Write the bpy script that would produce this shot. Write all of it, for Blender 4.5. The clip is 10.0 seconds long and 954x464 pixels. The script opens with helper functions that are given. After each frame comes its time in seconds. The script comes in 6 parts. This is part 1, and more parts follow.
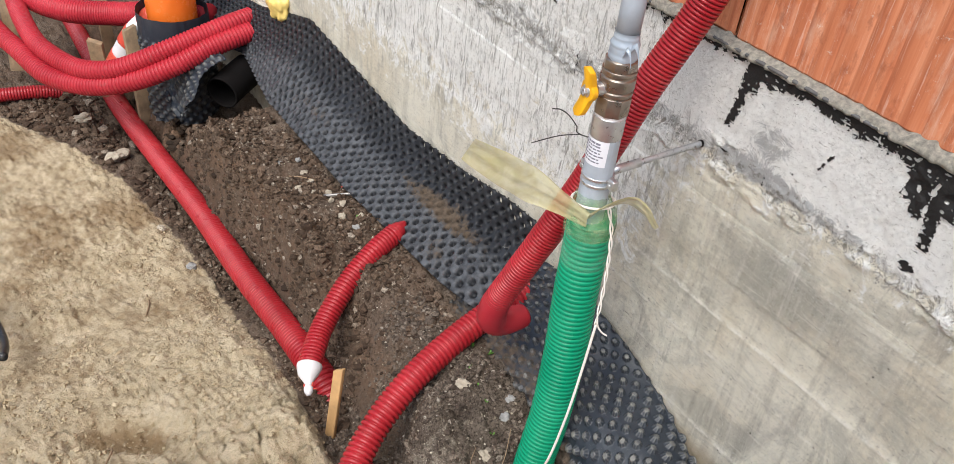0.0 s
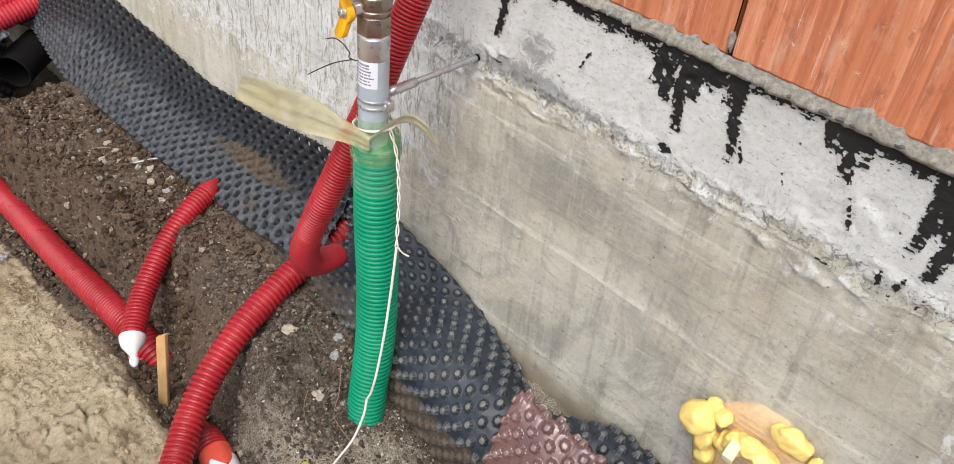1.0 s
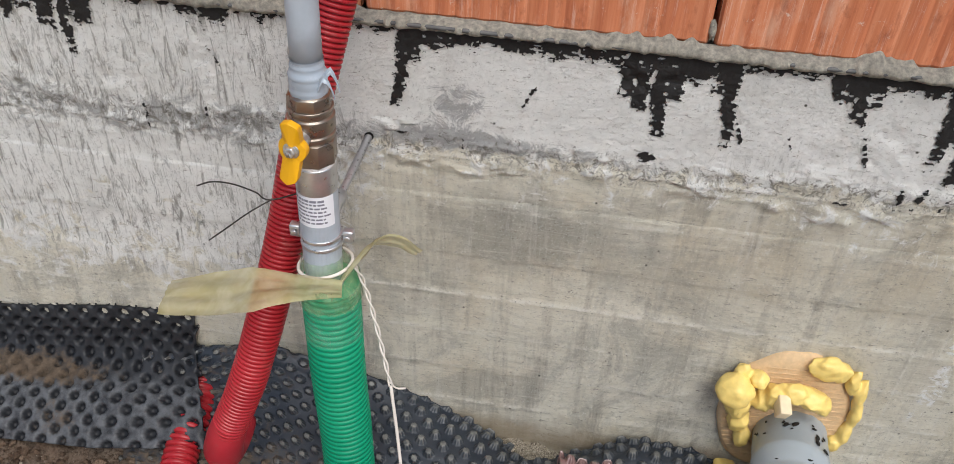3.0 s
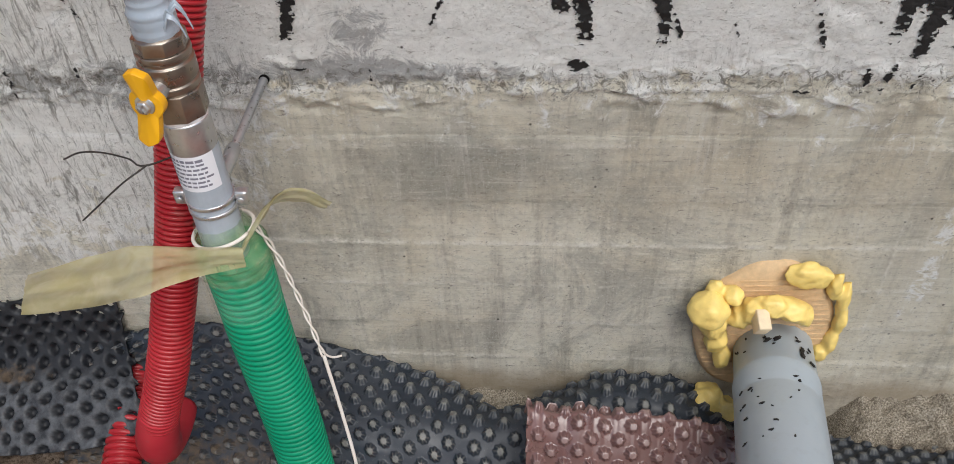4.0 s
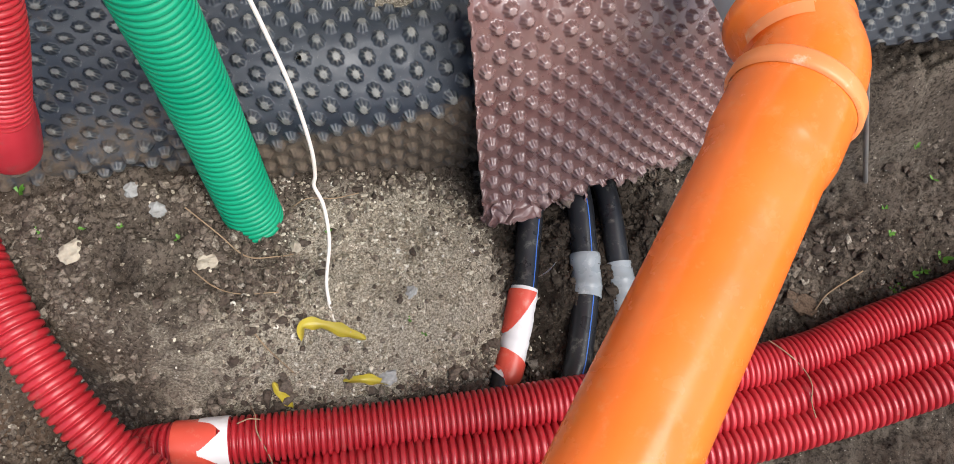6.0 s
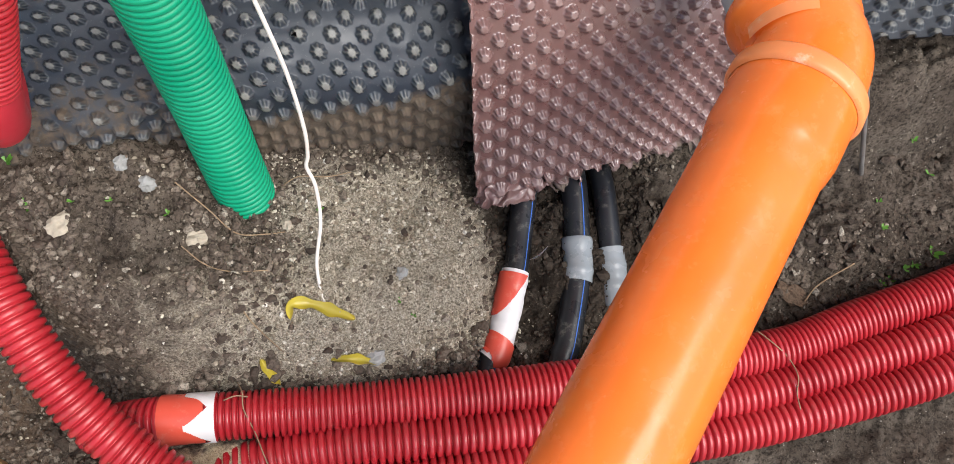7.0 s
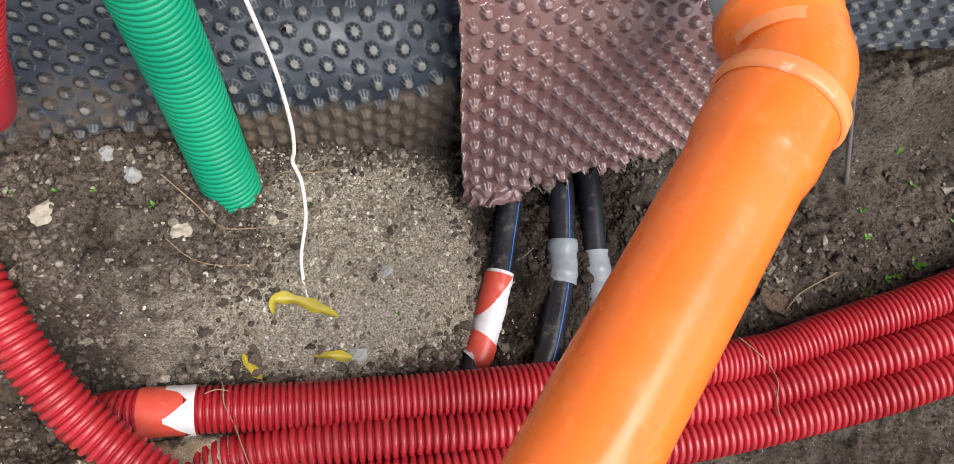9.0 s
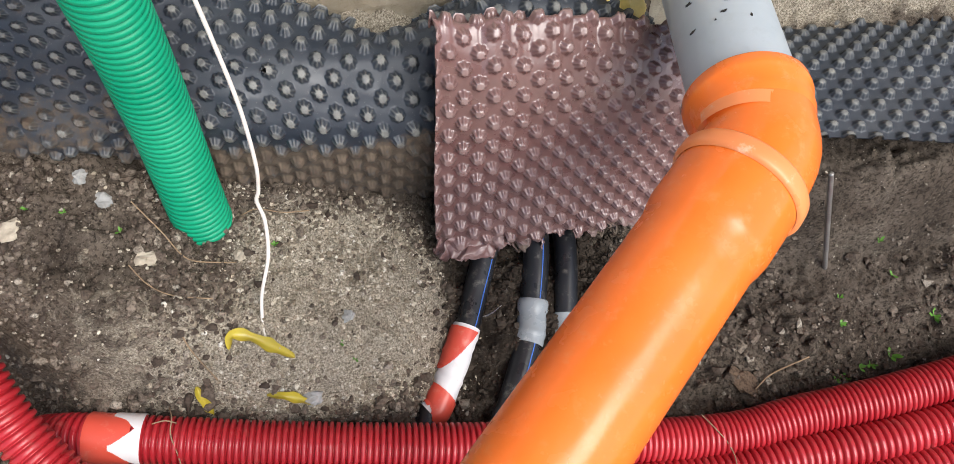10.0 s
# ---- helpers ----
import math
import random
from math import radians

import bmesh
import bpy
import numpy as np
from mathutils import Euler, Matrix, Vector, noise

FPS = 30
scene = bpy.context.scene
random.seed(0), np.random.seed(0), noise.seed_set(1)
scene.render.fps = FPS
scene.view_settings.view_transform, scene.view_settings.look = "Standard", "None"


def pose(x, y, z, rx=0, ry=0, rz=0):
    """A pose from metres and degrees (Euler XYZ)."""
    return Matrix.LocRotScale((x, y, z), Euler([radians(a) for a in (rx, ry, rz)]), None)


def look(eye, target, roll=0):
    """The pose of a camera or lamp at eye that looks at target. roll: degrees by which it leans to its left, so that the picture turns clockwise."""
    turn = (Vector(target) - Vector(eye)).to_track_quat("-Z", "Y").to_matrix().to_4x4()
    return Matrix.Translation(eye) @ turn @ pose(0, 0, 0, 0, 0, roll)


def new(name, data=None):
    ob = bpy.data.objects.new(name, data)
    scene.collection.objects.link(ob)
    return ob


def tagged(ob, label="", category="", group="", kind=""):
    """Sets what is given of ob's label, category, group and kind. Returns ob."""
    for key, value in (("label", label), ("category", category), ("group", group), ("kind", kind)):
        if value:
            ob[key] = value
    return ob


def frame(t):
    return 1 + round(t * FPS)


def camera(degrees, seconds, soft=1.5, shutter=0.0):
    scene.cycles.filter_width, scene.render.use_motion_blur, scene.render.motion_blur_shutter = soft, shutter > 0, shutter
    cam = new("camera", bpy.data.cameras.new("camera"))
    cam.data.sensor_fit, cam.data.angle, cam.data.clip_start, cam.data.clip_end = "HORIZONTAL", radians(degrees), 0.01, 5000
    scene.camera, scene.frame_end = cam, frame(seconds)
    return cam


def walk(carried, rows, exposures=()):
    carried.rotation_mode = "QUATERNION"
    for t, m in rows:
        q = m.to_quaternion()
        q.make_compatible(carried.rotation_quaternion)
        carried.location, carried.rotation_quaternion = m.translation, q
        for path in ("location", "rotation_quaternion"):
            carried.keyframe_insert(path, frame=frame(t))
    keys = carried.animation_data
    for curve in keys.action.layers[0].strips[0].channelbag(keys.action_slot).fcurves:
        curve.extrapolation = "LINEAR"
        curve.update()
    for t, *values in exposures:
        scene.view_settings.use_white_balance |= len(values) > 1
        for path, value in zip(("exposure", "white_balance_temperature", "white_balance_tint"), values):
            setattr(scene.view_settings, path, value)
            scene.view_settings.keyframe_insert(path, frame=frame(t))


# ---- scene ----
cam = camera(57.9, 10.0, 0.8)
PATH = [
    (0, (0.666, -0.9, 1.214), (-0.612, 0.075, 0.024), 7.1),
    (0.5, (0.747, -0.866, 1.192), (-0.337, 0.328, 0.01), 9.9),
    (1, (0.764, -0.836, 1.195), (-0.279, 0.337, -0.045), 6.3),
    (1.5, (0.698, -0.79, 1.177), (-0.202, 0.542, -0.013), 2.7),
    (2, (0.41, -0.801, 1.147), (-0.155, 0.768, 0.042), 0.1),
    (2.5, (0.257, -0.87, 1.187), (0.014, 0.696, -0.033), 3.5),
    (2.7, (0.235, -0.877, 1.183), (0.016, 0.681, -0.051), 3.8),
    (3.8, (0.257, -0.783, 1.133), (0.086, 0.723, -0.171), -2.2),
    (4, (0.286, -0.768, 1.107), (0.127, 0.695, -0.247), -3.4),
    (4.5, (0.247, -0.739, 1.051), (0.436, 0.53, -0.484), -4.8),
    (5, (0.138, -0.699, 0.988), (0.509, 0.332, -0.686), 2.7),
    (5.5, (0.092, -0.699, 0.944), (0.451, 0.212, -0.8), 4.4),
    (6, (0.079, -0.692, 0.914), (0.398, 0.079, -0.904), 5.5),
    (7.5, (0.088, -0.666, 0.92), (0.406, 0.019, -0.932), 10.1),
    (8, (0.089, -0.67, 0.924), (0.403, 0.005, -0.932), 10.1),
    (8.5, (0.092, -0.67, 0.928), (0.416, 0.013, -0.924), 10.6),
    (9, (0.09, -0.674, 0.919), (0.428, 0.015, -0.928), 12.1),
    (9.5, (0.121, -0.677, 0.923), (0.449, 0.027, -0.92), 11.9),
    (10, (0.15, -0.679, 0.927), (0.463, 0.118, -0.88), 12.7),
]
walk(cam, [(t, look(eye, target, roll)) for t, eye, target, roll in PATH], [(0, 0.25), (1.0, 0.25), (2.0, -0.02), (2.5, -0.05), (4.0, -0.22), (4.5, -0.16), (5.0, 0.18), (5.4, 0.47), (6.0, 0.57), (10, 0.56)])

# ---- light ----
world = bpy.data.worlds.new("sky")
scene.world = world
world.use_nodes = True
wn = world.node_tree.nodes
sky = wn.new("ShaderNodeTexSky")
sky.sky_type = "NISHITA"
sky.sun_disc = False
sky.sun_elevation = radians(48)
sky.sun_rotation = radians(152)
sky.air_density, sky.dust_density, sky.ozone_density = 1.0, 2.0, 1.2
wn["Background"].inputs["Strength"].default_value = 0.125
world.node_tree.links.new(sky.outputs[0], wn["Background"].inputs["Color"])
sun = new("sun", bpy.data.lights.new("sun", "SUN"))
sun.data.energy, sun.data.angle, sun.data.color = 3.0, radians(45), (1.0, 0.985, 0.945)
sun.matrix_world = look((0.45, -0.85, 1.45), (0, 0, 0))


# ---- numeric helpers ----
def lattice(ix, iy, seed):
    h = (ix.astype(np.int64) * 374761393 + iy.astype(np.int64) * 668265263 + seed * 1442695041) & 0x7FFFFFFF
    h = ((h ^ (h >> 13)) * 1274126177) & 0x7FFFFFFF
    return ((h ^ (h >> 16)) & 0xFFFF) / 65535.0


def grain(x, y, scale, seed=0):
    """Smooth value noise, 0 to 1, with cells 1 / scale wide."""
    x, y = np.asarray(x, float) * scale, np.asarray(y, float) * scale
    ix, iy = np.floor(x), np.floor(y)
    fx, fy = x - ix, y - iy
    fx, fy = fx * fx * (3 - 2 * fx), fy * fy * (3 - 2 * fy)
    a, b = lattice(ix, iy, seed), lattice(ix + 1, iy, seed)
    c, d = lattice(ix, iy + 1, seed), lattice(ix + 1, iy + 1, seed)
    return (a * (1 - fx) + b * fx) * (1 - fy) + (c * (1 - fx) + d * fx) * fy


def fbm(x, y, scale, octaves=4, seed=0, gain=0.5):
    total, amp, norm = 0.0, 1.0, 0.0
    for k in range(octaves):
        total = total + amp * grain(x, y, scale * 2 ** k, seed + 17 * k)
        norm += amp
        amp *= gain
    return total / norm


def step(a, b, x):
    t = np.clip((np.asarray(x, float) - a) / (b - a), 0, 1)
    return t * t * (3 - 2 * t)


def spline(points, spacing):
    """Catmull-Rom curve through points, resampled at even spacing."""
    p = np.array(points, float)
    p = np.vstack([2 * p[0] - p[1], p, 2 * p[-1] - p[-2]])
    out = []
    for i in range(1, len(p) - 2):
        n = 40
        for k in range(n):
            t = k / n
            out.append(0.5 * (2 * p[i] + (p[i + 1] - p[i - 1]) * t + (2 * p[i - 1] - 5 * p[i] + 4 * p[i + 1] - p[i + 2]) * t * t
                              + (3 * p[i] - p[i - 1] - 3 * p[i + 1] + p[i + 2]) * t ** 3))
    out.append(p[-2])
    out = np.array(out)
    s = np.r_[0, np.cumsum(np.linalg.norm(np.diff(out, axis=0), axis=1))]
    n = max(2, int(round(s[-1] / spacing)) + 1)
    q = np.linspace(0, s[-1], n)
    return np.stack([np.interp(q, s, out[:, k]) for k in range(3)], 1), q


# ---- mesh helpers ----
def mesh_from(name, verts, faces, smooth=True):
    me = bpy.data.meshes.new(name)
    me.from_pydata([tuple(v) for v in verts], [], faces)
    me.update()
    if smooth:
        me.polygons.foreach_set("use_smooth", [True] * len(me.polygons))
    return me


def grid_mesh(name, pos, flip=False, keep=None):
    """A mesh from an array of positions (rows, columns, 3)."""
    n, m = pos.shape[:2]
    idx = np.arange(n * m).reshape(n, m)
    q = np.stack([idx[:-1, :-1], idx[:-1, 1:], idx[1:, 1:], idx[1:, :-1]], -1).reshape(-1, 4)
    if keep is not None:
        q = q[keep[:-1, :-1].reshape(-1)]
    if flip:
        q = q[:, ::-1]
    me = bpy.data.meshes.new(name)
    me.vertices.add(n * m)
    me.vertices.foreach_set("co", pos.reshape(-1).astype(np.float32))
    me.loops.add(q.size)
    me.loops.foreach_set("vertex_index", q.reshape(-1).astype(np.int32))
    me.polygons.add(len(q))
    me.polygons.foreach_set("loop_start", np.arange(0, q.size, 4, dtype=np.int32))
    me.polygons.foreach_set("use_smooth", np.ones(len(q), dtype=bool))
    me.update(calc_edges=True)
    me.validate()
    return me


def paint(me, name, values):
    """A number for each vertex, which a material reads as a mask of what the surface is made of."""
    at = me.attributes.new(name, "FLOAT", "POINT")
    at.data.foreach_set("value", np.asarray(values, np.float32).reshape(-1))


def tube_data(path, radii, sides=24, cap=(True, True), squash=None):
    """Rings of a tube round a path; radii: one for each point of the path."""
    tan = np.gradient(path, axis=0)
    tan /= np.linalg.norm(tan, axis=1)[:, None]
    nrm = np.cross(tan[0], [0.31, 0.17, 0.93])
    nrm /= np.linalg.norm(nrm)
    ang = np.linspace(0, 2 * np.pi, sides, endpoint=False)
    verts = []
    for p, t, r in zip(path, tan, radii):
        nrm = nrm - t * (nrm @ t)
        nrm /= np.linalg.norm(nrm)
        bi = np.cross(t, nrm)
        verts.append(p + r * (np.cos(ang)[:, None] * nrm + np.sin(ang)[:, None] * bi))
    verts = np.concatenate(verts)
    n = len(path)
    k = np.arange(sides)
    a = (np.arange(n - 1) * sides)[:, None] + k
    b = (np.arange(n - 1) * sides)[:, None] + (k + 1) % sides
    faces = np.stack([a, b, b + sides, a + sides], -1).reshape(-1, 4).tolist()
    if cap[0]:
        faces.append(tuple(range(sides))[::-1])
    if cap[1]:
        faces.append(tuple(range((n - 1) * sides, n * sides)))
    return verts, faces


def tube(name, points, radius, sides=20, spacing=0.01, cap=(True, True), wobble=0.0):
    path, s = spline(points, spacing)
    r = np.full(len(path), radius) if np.isscalar(radius) else np.interp(np.linspace(0, 1, len(path)), np.linspace(0, 1, len(radius)), radius)
    if wobble:
        r = r * (1 + wobble * (grain(s, s * 0 + 3.3, 60, 5) - 0.5))
    return mesh_from(name, *tube_data(path, r, sides, cap))


def corrugated(name, points, radius, pitch=0.0078, depth=0.0028, sides=28, groove=0.11):
    """A corrugated hose with broad ribs and narrow grooves; groove: half the width of a groove, as a share of the pitch."""
    per = 8
    path, s = spline(points, pitch / per)
    u = np.arange(per) / per - 0.5
    wave = np.exp(-np.abs(u / groove) ** 2.5) + 0.12 * (1 - np.abs(2 * u)) ** 2
    d = depth * wave[np.arange(len(path)) % per]
    r = radius - d + 0.0006 * (grain(s, s * 0, 25, 3) - 0.5)
    return mesh_from(name, *tube_data(path, r, sides, (True, True)))


def box_bm(sx, sy, sz, bevel=0.002, m=Matrix.Identity(4), segments=2):
    bm = bmesh.new()
    bmesh.ops.create_cube(bm, size=1.0)
    bmesh.ops.scale(bm, vec=(sx, sy, sz), verts=bm.verts)
    if bevel:
        bmesh.ops.bevel(bm, geom=bm.edges[:], offset=bevel, segments=segments, affect="EDGES", profile=0.5)
    bmesh.ops.transform(bm, matrix=m, verts=bm.verts)
    return bm


def lump_mesh(name, size, seed=0, rough=0.25, detail=3, freq=1.6, flat=1.0):
    bm = bmesh.new()
    bmesh.ops.create_icosphere(bm, subdivisions=detail, radius=1.0)
    off = Vector((seed * 3.7, seed * 1.3, seed * 2.1))
    for v in bm.verts:
        n = v.co.normalized()
        k = 1 + rough * noise.noise(n * freq + off) + rough * 0.4 * noise.noise(n * freq * 3 + off)
        v.co = Vector((n.x * size[0], n.y * size[1], n.z * size[2])) * k
    me = bpy.data.meshes.new(name)
    bm.to_mesh(me)
    bm.free()
    me.polygons.foreach_set("use_smooth", [True] * len(me.polygons))
    return me


def stand(ob):
    """Where an object stands in the world, before the scene is updated."""
    if ob.parent is None:
        return ob.matrix_basis.copy()
    return stand(ob.parent) @ ob.matrix_parent_inverse @ ob.matrix_basis


def part(name, geo, material, parent=None, label="", smooth=True):
    """Links a bmesh or a mesh as one object, under a thing or a part."""
    if isinstance(geo, bmesh.types.BMesh):
        me = bpy.data.meshes.new(name)
        geo.to_mesh(me)
        geo.free()
        if smooth:
            me.polygons.foreach_set("use_smooth", [True] * len(me.polygons))
    else:
        me = geo
    if material is not None:
        me.materials.clear()
        me.materials.append(material)
    ob = new(name, me)
    if parent is not None:
        ob.parent = parent
        ob.matrix_parent_inverse = stand(parent).inverted()
    if label:
        ob["label"] = label
    return ob


def thing(name, place, label, category, group="", kind=""):
    ob = new(name)
    ob.empty_display_size = 0.05
    ob.matrix_basis = Matrix.Translation(place)
    return tagged(ob, label, category, group, kind)


# ---- materials ----
class Nodes:
    """Short words for building one node material."""

    def __init__(self, name):
        self.mat = bpy.data.materials.new(name)
        self.mat.use_nodes = True
        self.tree = self.mat.node_tree
        self.bsdf = self.tree.nodes["Principled BSDF"]
        self.co = self.tree.nodes.new("ShaderNodeTexCoord").outputs["Object"]

    def link(self, a, b):
        self.tree.links.new(a, b)

    def node(self, kind):
        return self.tree.nodes.new(kind)

    def noise(self, scale, detail=4.0, rough=0.55, stretch=None, warp=0.0):
        n = self.node("ShaderNodeTexNoise")
        n.inputs["Scale"].default_value, n.inputs["Detail"].default_value = scale, detail
        n.inputs["Roughness"].default_value, n.inputs["Distortion"].default_value = rough, warp
        src = self.co
        if stretch:
            mp = self.node("ShaderNodeMapping")
            mp.inputs["Scale"].default_value = stretch
            self.link(self.co, mp.inputs["Vector"])
            src = mp.outputs[0]
        self.link(src, n.inputs["Vector"])
        return n.outputs["Fac"]

    def cells(self, scale, feature="F1", randomness=1.0):
        n = self.node("ShaderNodeTexVoronoi")
        n.feature = feature
        n.inputs["Scale"].default_value = scale
        n.inputs["Randomness"].default_value = randomness
        self.link(self.co, n.inputs["Vector"])
        return n.outputs["Distance"]

    def attr(self, name):
        n = self.node("ShaderNodeAttribute")
        n.attribute_name = name
        return n.outputs["Fac"]

    def ramp(self, fac, *stops):
        n = self.node("ShaderNodeValToRGB")
        e = n.color_ramp.elements
        while len(e) < len(stops):
            e.new(0.5)
        for el, (p, c) in zip(e, stops):
            el.position = p
            el.color = (*c, 1) if not np.isscalar(c) else (c, c, c, 1)
        self.link(fac, n.inputs["Fac"])
        return n.outputs["Color"]

    def mix(self, fac, a, b, mode="MIX"):
        n = self.node("ShaderNodeMix")
        n.data_type, n.blend_type = "RGBA", mode
        for sock, v in ((n.inputs["Factor"], fac), (n.inputs["A"], a), (n.inputs["B"], b)):
            if hasattr(v, "default_value"):
                self.link(v, sock)
            elif np.isscalar(v):
                sock.default_value = v if sock.name == "Factor" else (v, v, v, 1)
            else:
                sock.default_value = (*v, 1)
        return n.outputs["Result"]

    def math(self, op, a, b=0.5):
        n = self.node("ShaderNodeMath")
        n.operation = op
        for sock, v in zip(n.inputs, (a, b)):
            if hasattr(v, "default_value"):
                self.link(v, sock)
            else:
                sock.default_value = v
        return n.outputs[0]

    def color(self, c):
        if hasattr(c, "default_value"):
            self.link(c, self.bsdf.inputs["Base Color"])
        else:
            self.bsdf.inputs["Base Color"].default_value = (*c, 1)

    def rough(self, r):
        if hasattr(r, "default_value"):
            self.link(r, self.bsdf.inputs["Roughness"])
        else:
            self.bsdf.inputs["Roughness"].default_value = r

    def bump(self, height, strength=0.3, distance=0.002):
        n = self.node("ShaderNodeBump")
        n.inputs["Strength"].default_value, n.inputs["Distance"].default_value = strength, distance
        self.link(height, n.inputs["Height"])
        last = self.bsdf.inputs["Normal"]
        if last.is_linked:
            self.link(last.links[0].from_socket, n.inputs["Normal"])
        self.link(n.outputs[0], last)

    def done(self, spec=None, metal=None, **kw):
        if spec is not None:
            self.bsdf.inputs["Specular IOR Level"].default_value = spec
        if metal is not None:
            self.bsdf.inputs["Metallic"].default_value = metal
        for k, v in kw.items():
            self.bsdf.inputs[k].default_value = v
        return self.mat


def plastic(name, col, rough=0.38, dirt=0.5, dirt_col=(0.16, 0.12, 0.09), vary=0.12, spec=0.5):
    """Moulded plastic with slight fading, fine scuffs and dust."""
    n = Nodes(name)
    lo = tuple(c * (1 - vary) for c in col)
    hi = tuple(min(1, c * (1 + vary) + 0.01) for c in col)
    base = n.ramp(n.noise(9, 3), (0.3, lo), (0.7, hi))
    dust = n.ramp(n.noise(55, 6, 0.7), (0.56, 0.0), (0.74, dirt))
    n.color(n.mix(dust, base, dirt_col))
    n.rough(n.ramp(n.noise(30, 5), (0.3, rough - 0.08), (0.7, rough + 0.14)))
    n.bump(n.noise(220, 3), 0.08, 0.001)
    return n.done(spec=spec)


RED = plastic("red_plastic", (0.37, 0.013, 0.021), 0.32, 0.30, (0.30, 0.17, 0.14), 0.16, 0.5)
RED_FADED = plastic("faded_red_plastic", (0.42, 0.020, 0.034), 0.42, 0.4, (0.22, 0.12, 0.10), 0.14, 0.3)
GREEN = plastic("green_plastic", (0.0005, 0.275, 0.140), 0.32, 0.12, (0.1, 0.3, 0.2), 0.1, 0.2)
ORANGE = plastic("orange_pvc", (0.85, 0.178, 0.020), 0.19, 0.25, (0.85, 0.42, 0.20), 0.08, 0.6)
ORANGE_PALE = plastic("scuffed_orange_pvc", (0.84, 0.27, 0.09), 0.35, 0.95, (0.88, 0.62, 0.46), 0.1)
GREY_PVC = plastic("grey_pvc", (0.36, 0.415, 0.46), 0.38, 0.12, (0.12, 0.11, 0.10), 0.05)
BLACK_PE = plastic("black_polyethylene", (0.008, 0.009, 0.012), 0.30, 0.45, (0.30, 0.28, 0.24), spec=0.4)
BLUE = plastic("blue_stripe", (0.03, 0.13, 0.50), 0.4, 0.1)
WHITE_CORD = plastic("white_cord", (0.74, 0.69, 0.63), 0.6, 0.3, (0.45, 0.35, 0.28))
WHITE_TAPE = plastic("white_tape", (0.72, 0.71, 0.72), 0.45, 0.35, (0.45, 0.38, 0.3))
RED_TAPE = plastic("red_tape", (0.62, 0.075, 0.045), 0.30, 0.35, (0.6, 0.4, 0.3))
GREY_TAPE = plastic("grey_tape", (0.19, 0.21, 0.225), 0.24, 0.45, (0.60, 0.62, 0.62), 0.4)
JOINT_TAPE = plastic("pale_joint_tape", (0.32, 0.37, 0.43), 0.22, 0.6, (0.52, 0.57, 0.63), 0.3)
YELLOW = plastic("yellow_handle", (0.85, 0.43, 0.006), 0.36, 0.1)
YELLOW_FILM = plastic("yellow_film", (0.40, 0.32, 0.03), 0.35, 0.6, (0.30, 0.22, 0.05), 0.35)
LEAF = plastic("weed_leaf", (0.10, 0.26, 0.03), 0.5, 0.1)
INK = plastic("printed_ink", (0.20, 0.20, 0.25), 0.6, 0.0)
LABEL_PAPER = plastic("label_paper", (0.78, 0.79, 0.84), 0.5, 0.1, (0.6, 0.6, 0.6), 0.03)


def membrane_mat(name, col, dust_sheen_col, dust, rough, spec=0.9):
    n = Nodes(name)
    base = n.ramp(n.noise(7, 4), (0.3, tuple(c * 0.8 for c in col)), (0.7, tuple(c * 1.25 for c in col)))
    tips = n.attr("tip")
    spots = n.ramp(n.noise(60, 6, 0.7), (0.32, 0.1), (0.62, 1.0))
    soil = n.attr("soil")
    soil_edge = n.ramp(n.math("ADD", soil, n.math("MULTIPLY", n.math("SUBTRACT", n.noise(45, 8, 0.75), 0.5), 1.8)), (0.42, 0.0), (0.75, 1.0))
    # dust on the stud tops, and gloss on the flutes painted in its colour
    m = n.math("MULTIPLY", tips, n.math("MULTIPLY", spots, dust))
    c = n.mix(m, base, dust_sheen_col)
    c = n.mix(n.ramp(n.noise(210, 5, 0.8), (0.60, 0.0), (0.76, min(0.35, dust))), c, dust_sheen_col)
    haze = n.ramp(n.noise(14, 5, 0.6), (0.45, 0.0), (0.8, 0.12))
    c = n.mix(haze, c, tuple(0.5 * x for x in dust_sheen_col))
    # soil kept dark, so that it also carries the shade below the fold
    soil_col = n.ramp(n.noise(90, 5), (0.3, (0.040, 0.029, 0.020)), (0.7, (0.115, 0.085, 0.060)))
    n.color(n.mix(soil_edge, c, soil_col))
    n.rough(n.mix(soil_edge, n.ramp(n.noise(40, 4), (0.3, rough), (0.7, rough + 0.2)), 0.95))
    n.bump(n.noise(300, 4), 0.12, 0.001)
    return n.done(spec=spec)


MEMBRANE = membrane_mat("black_dimple_membrane", (0.011, 0.018, 0.030), (0.38, 0.37, 0.32), 0.42, 0.46, 0.7)
MEMBRANE_BACK = membrane_mat("black_dimple_membrane_back", (0.005, 0.006, 0.009), (0.130, 0.138, 0.150), 0.72, 0.46, 0.4)
MEMBRANE_BROWN = membrane_mat("brown_dimple_membrane", (0.150, 0.080, 0.075), (0.52, 0.42, 0.40), 0.30, 0.22)


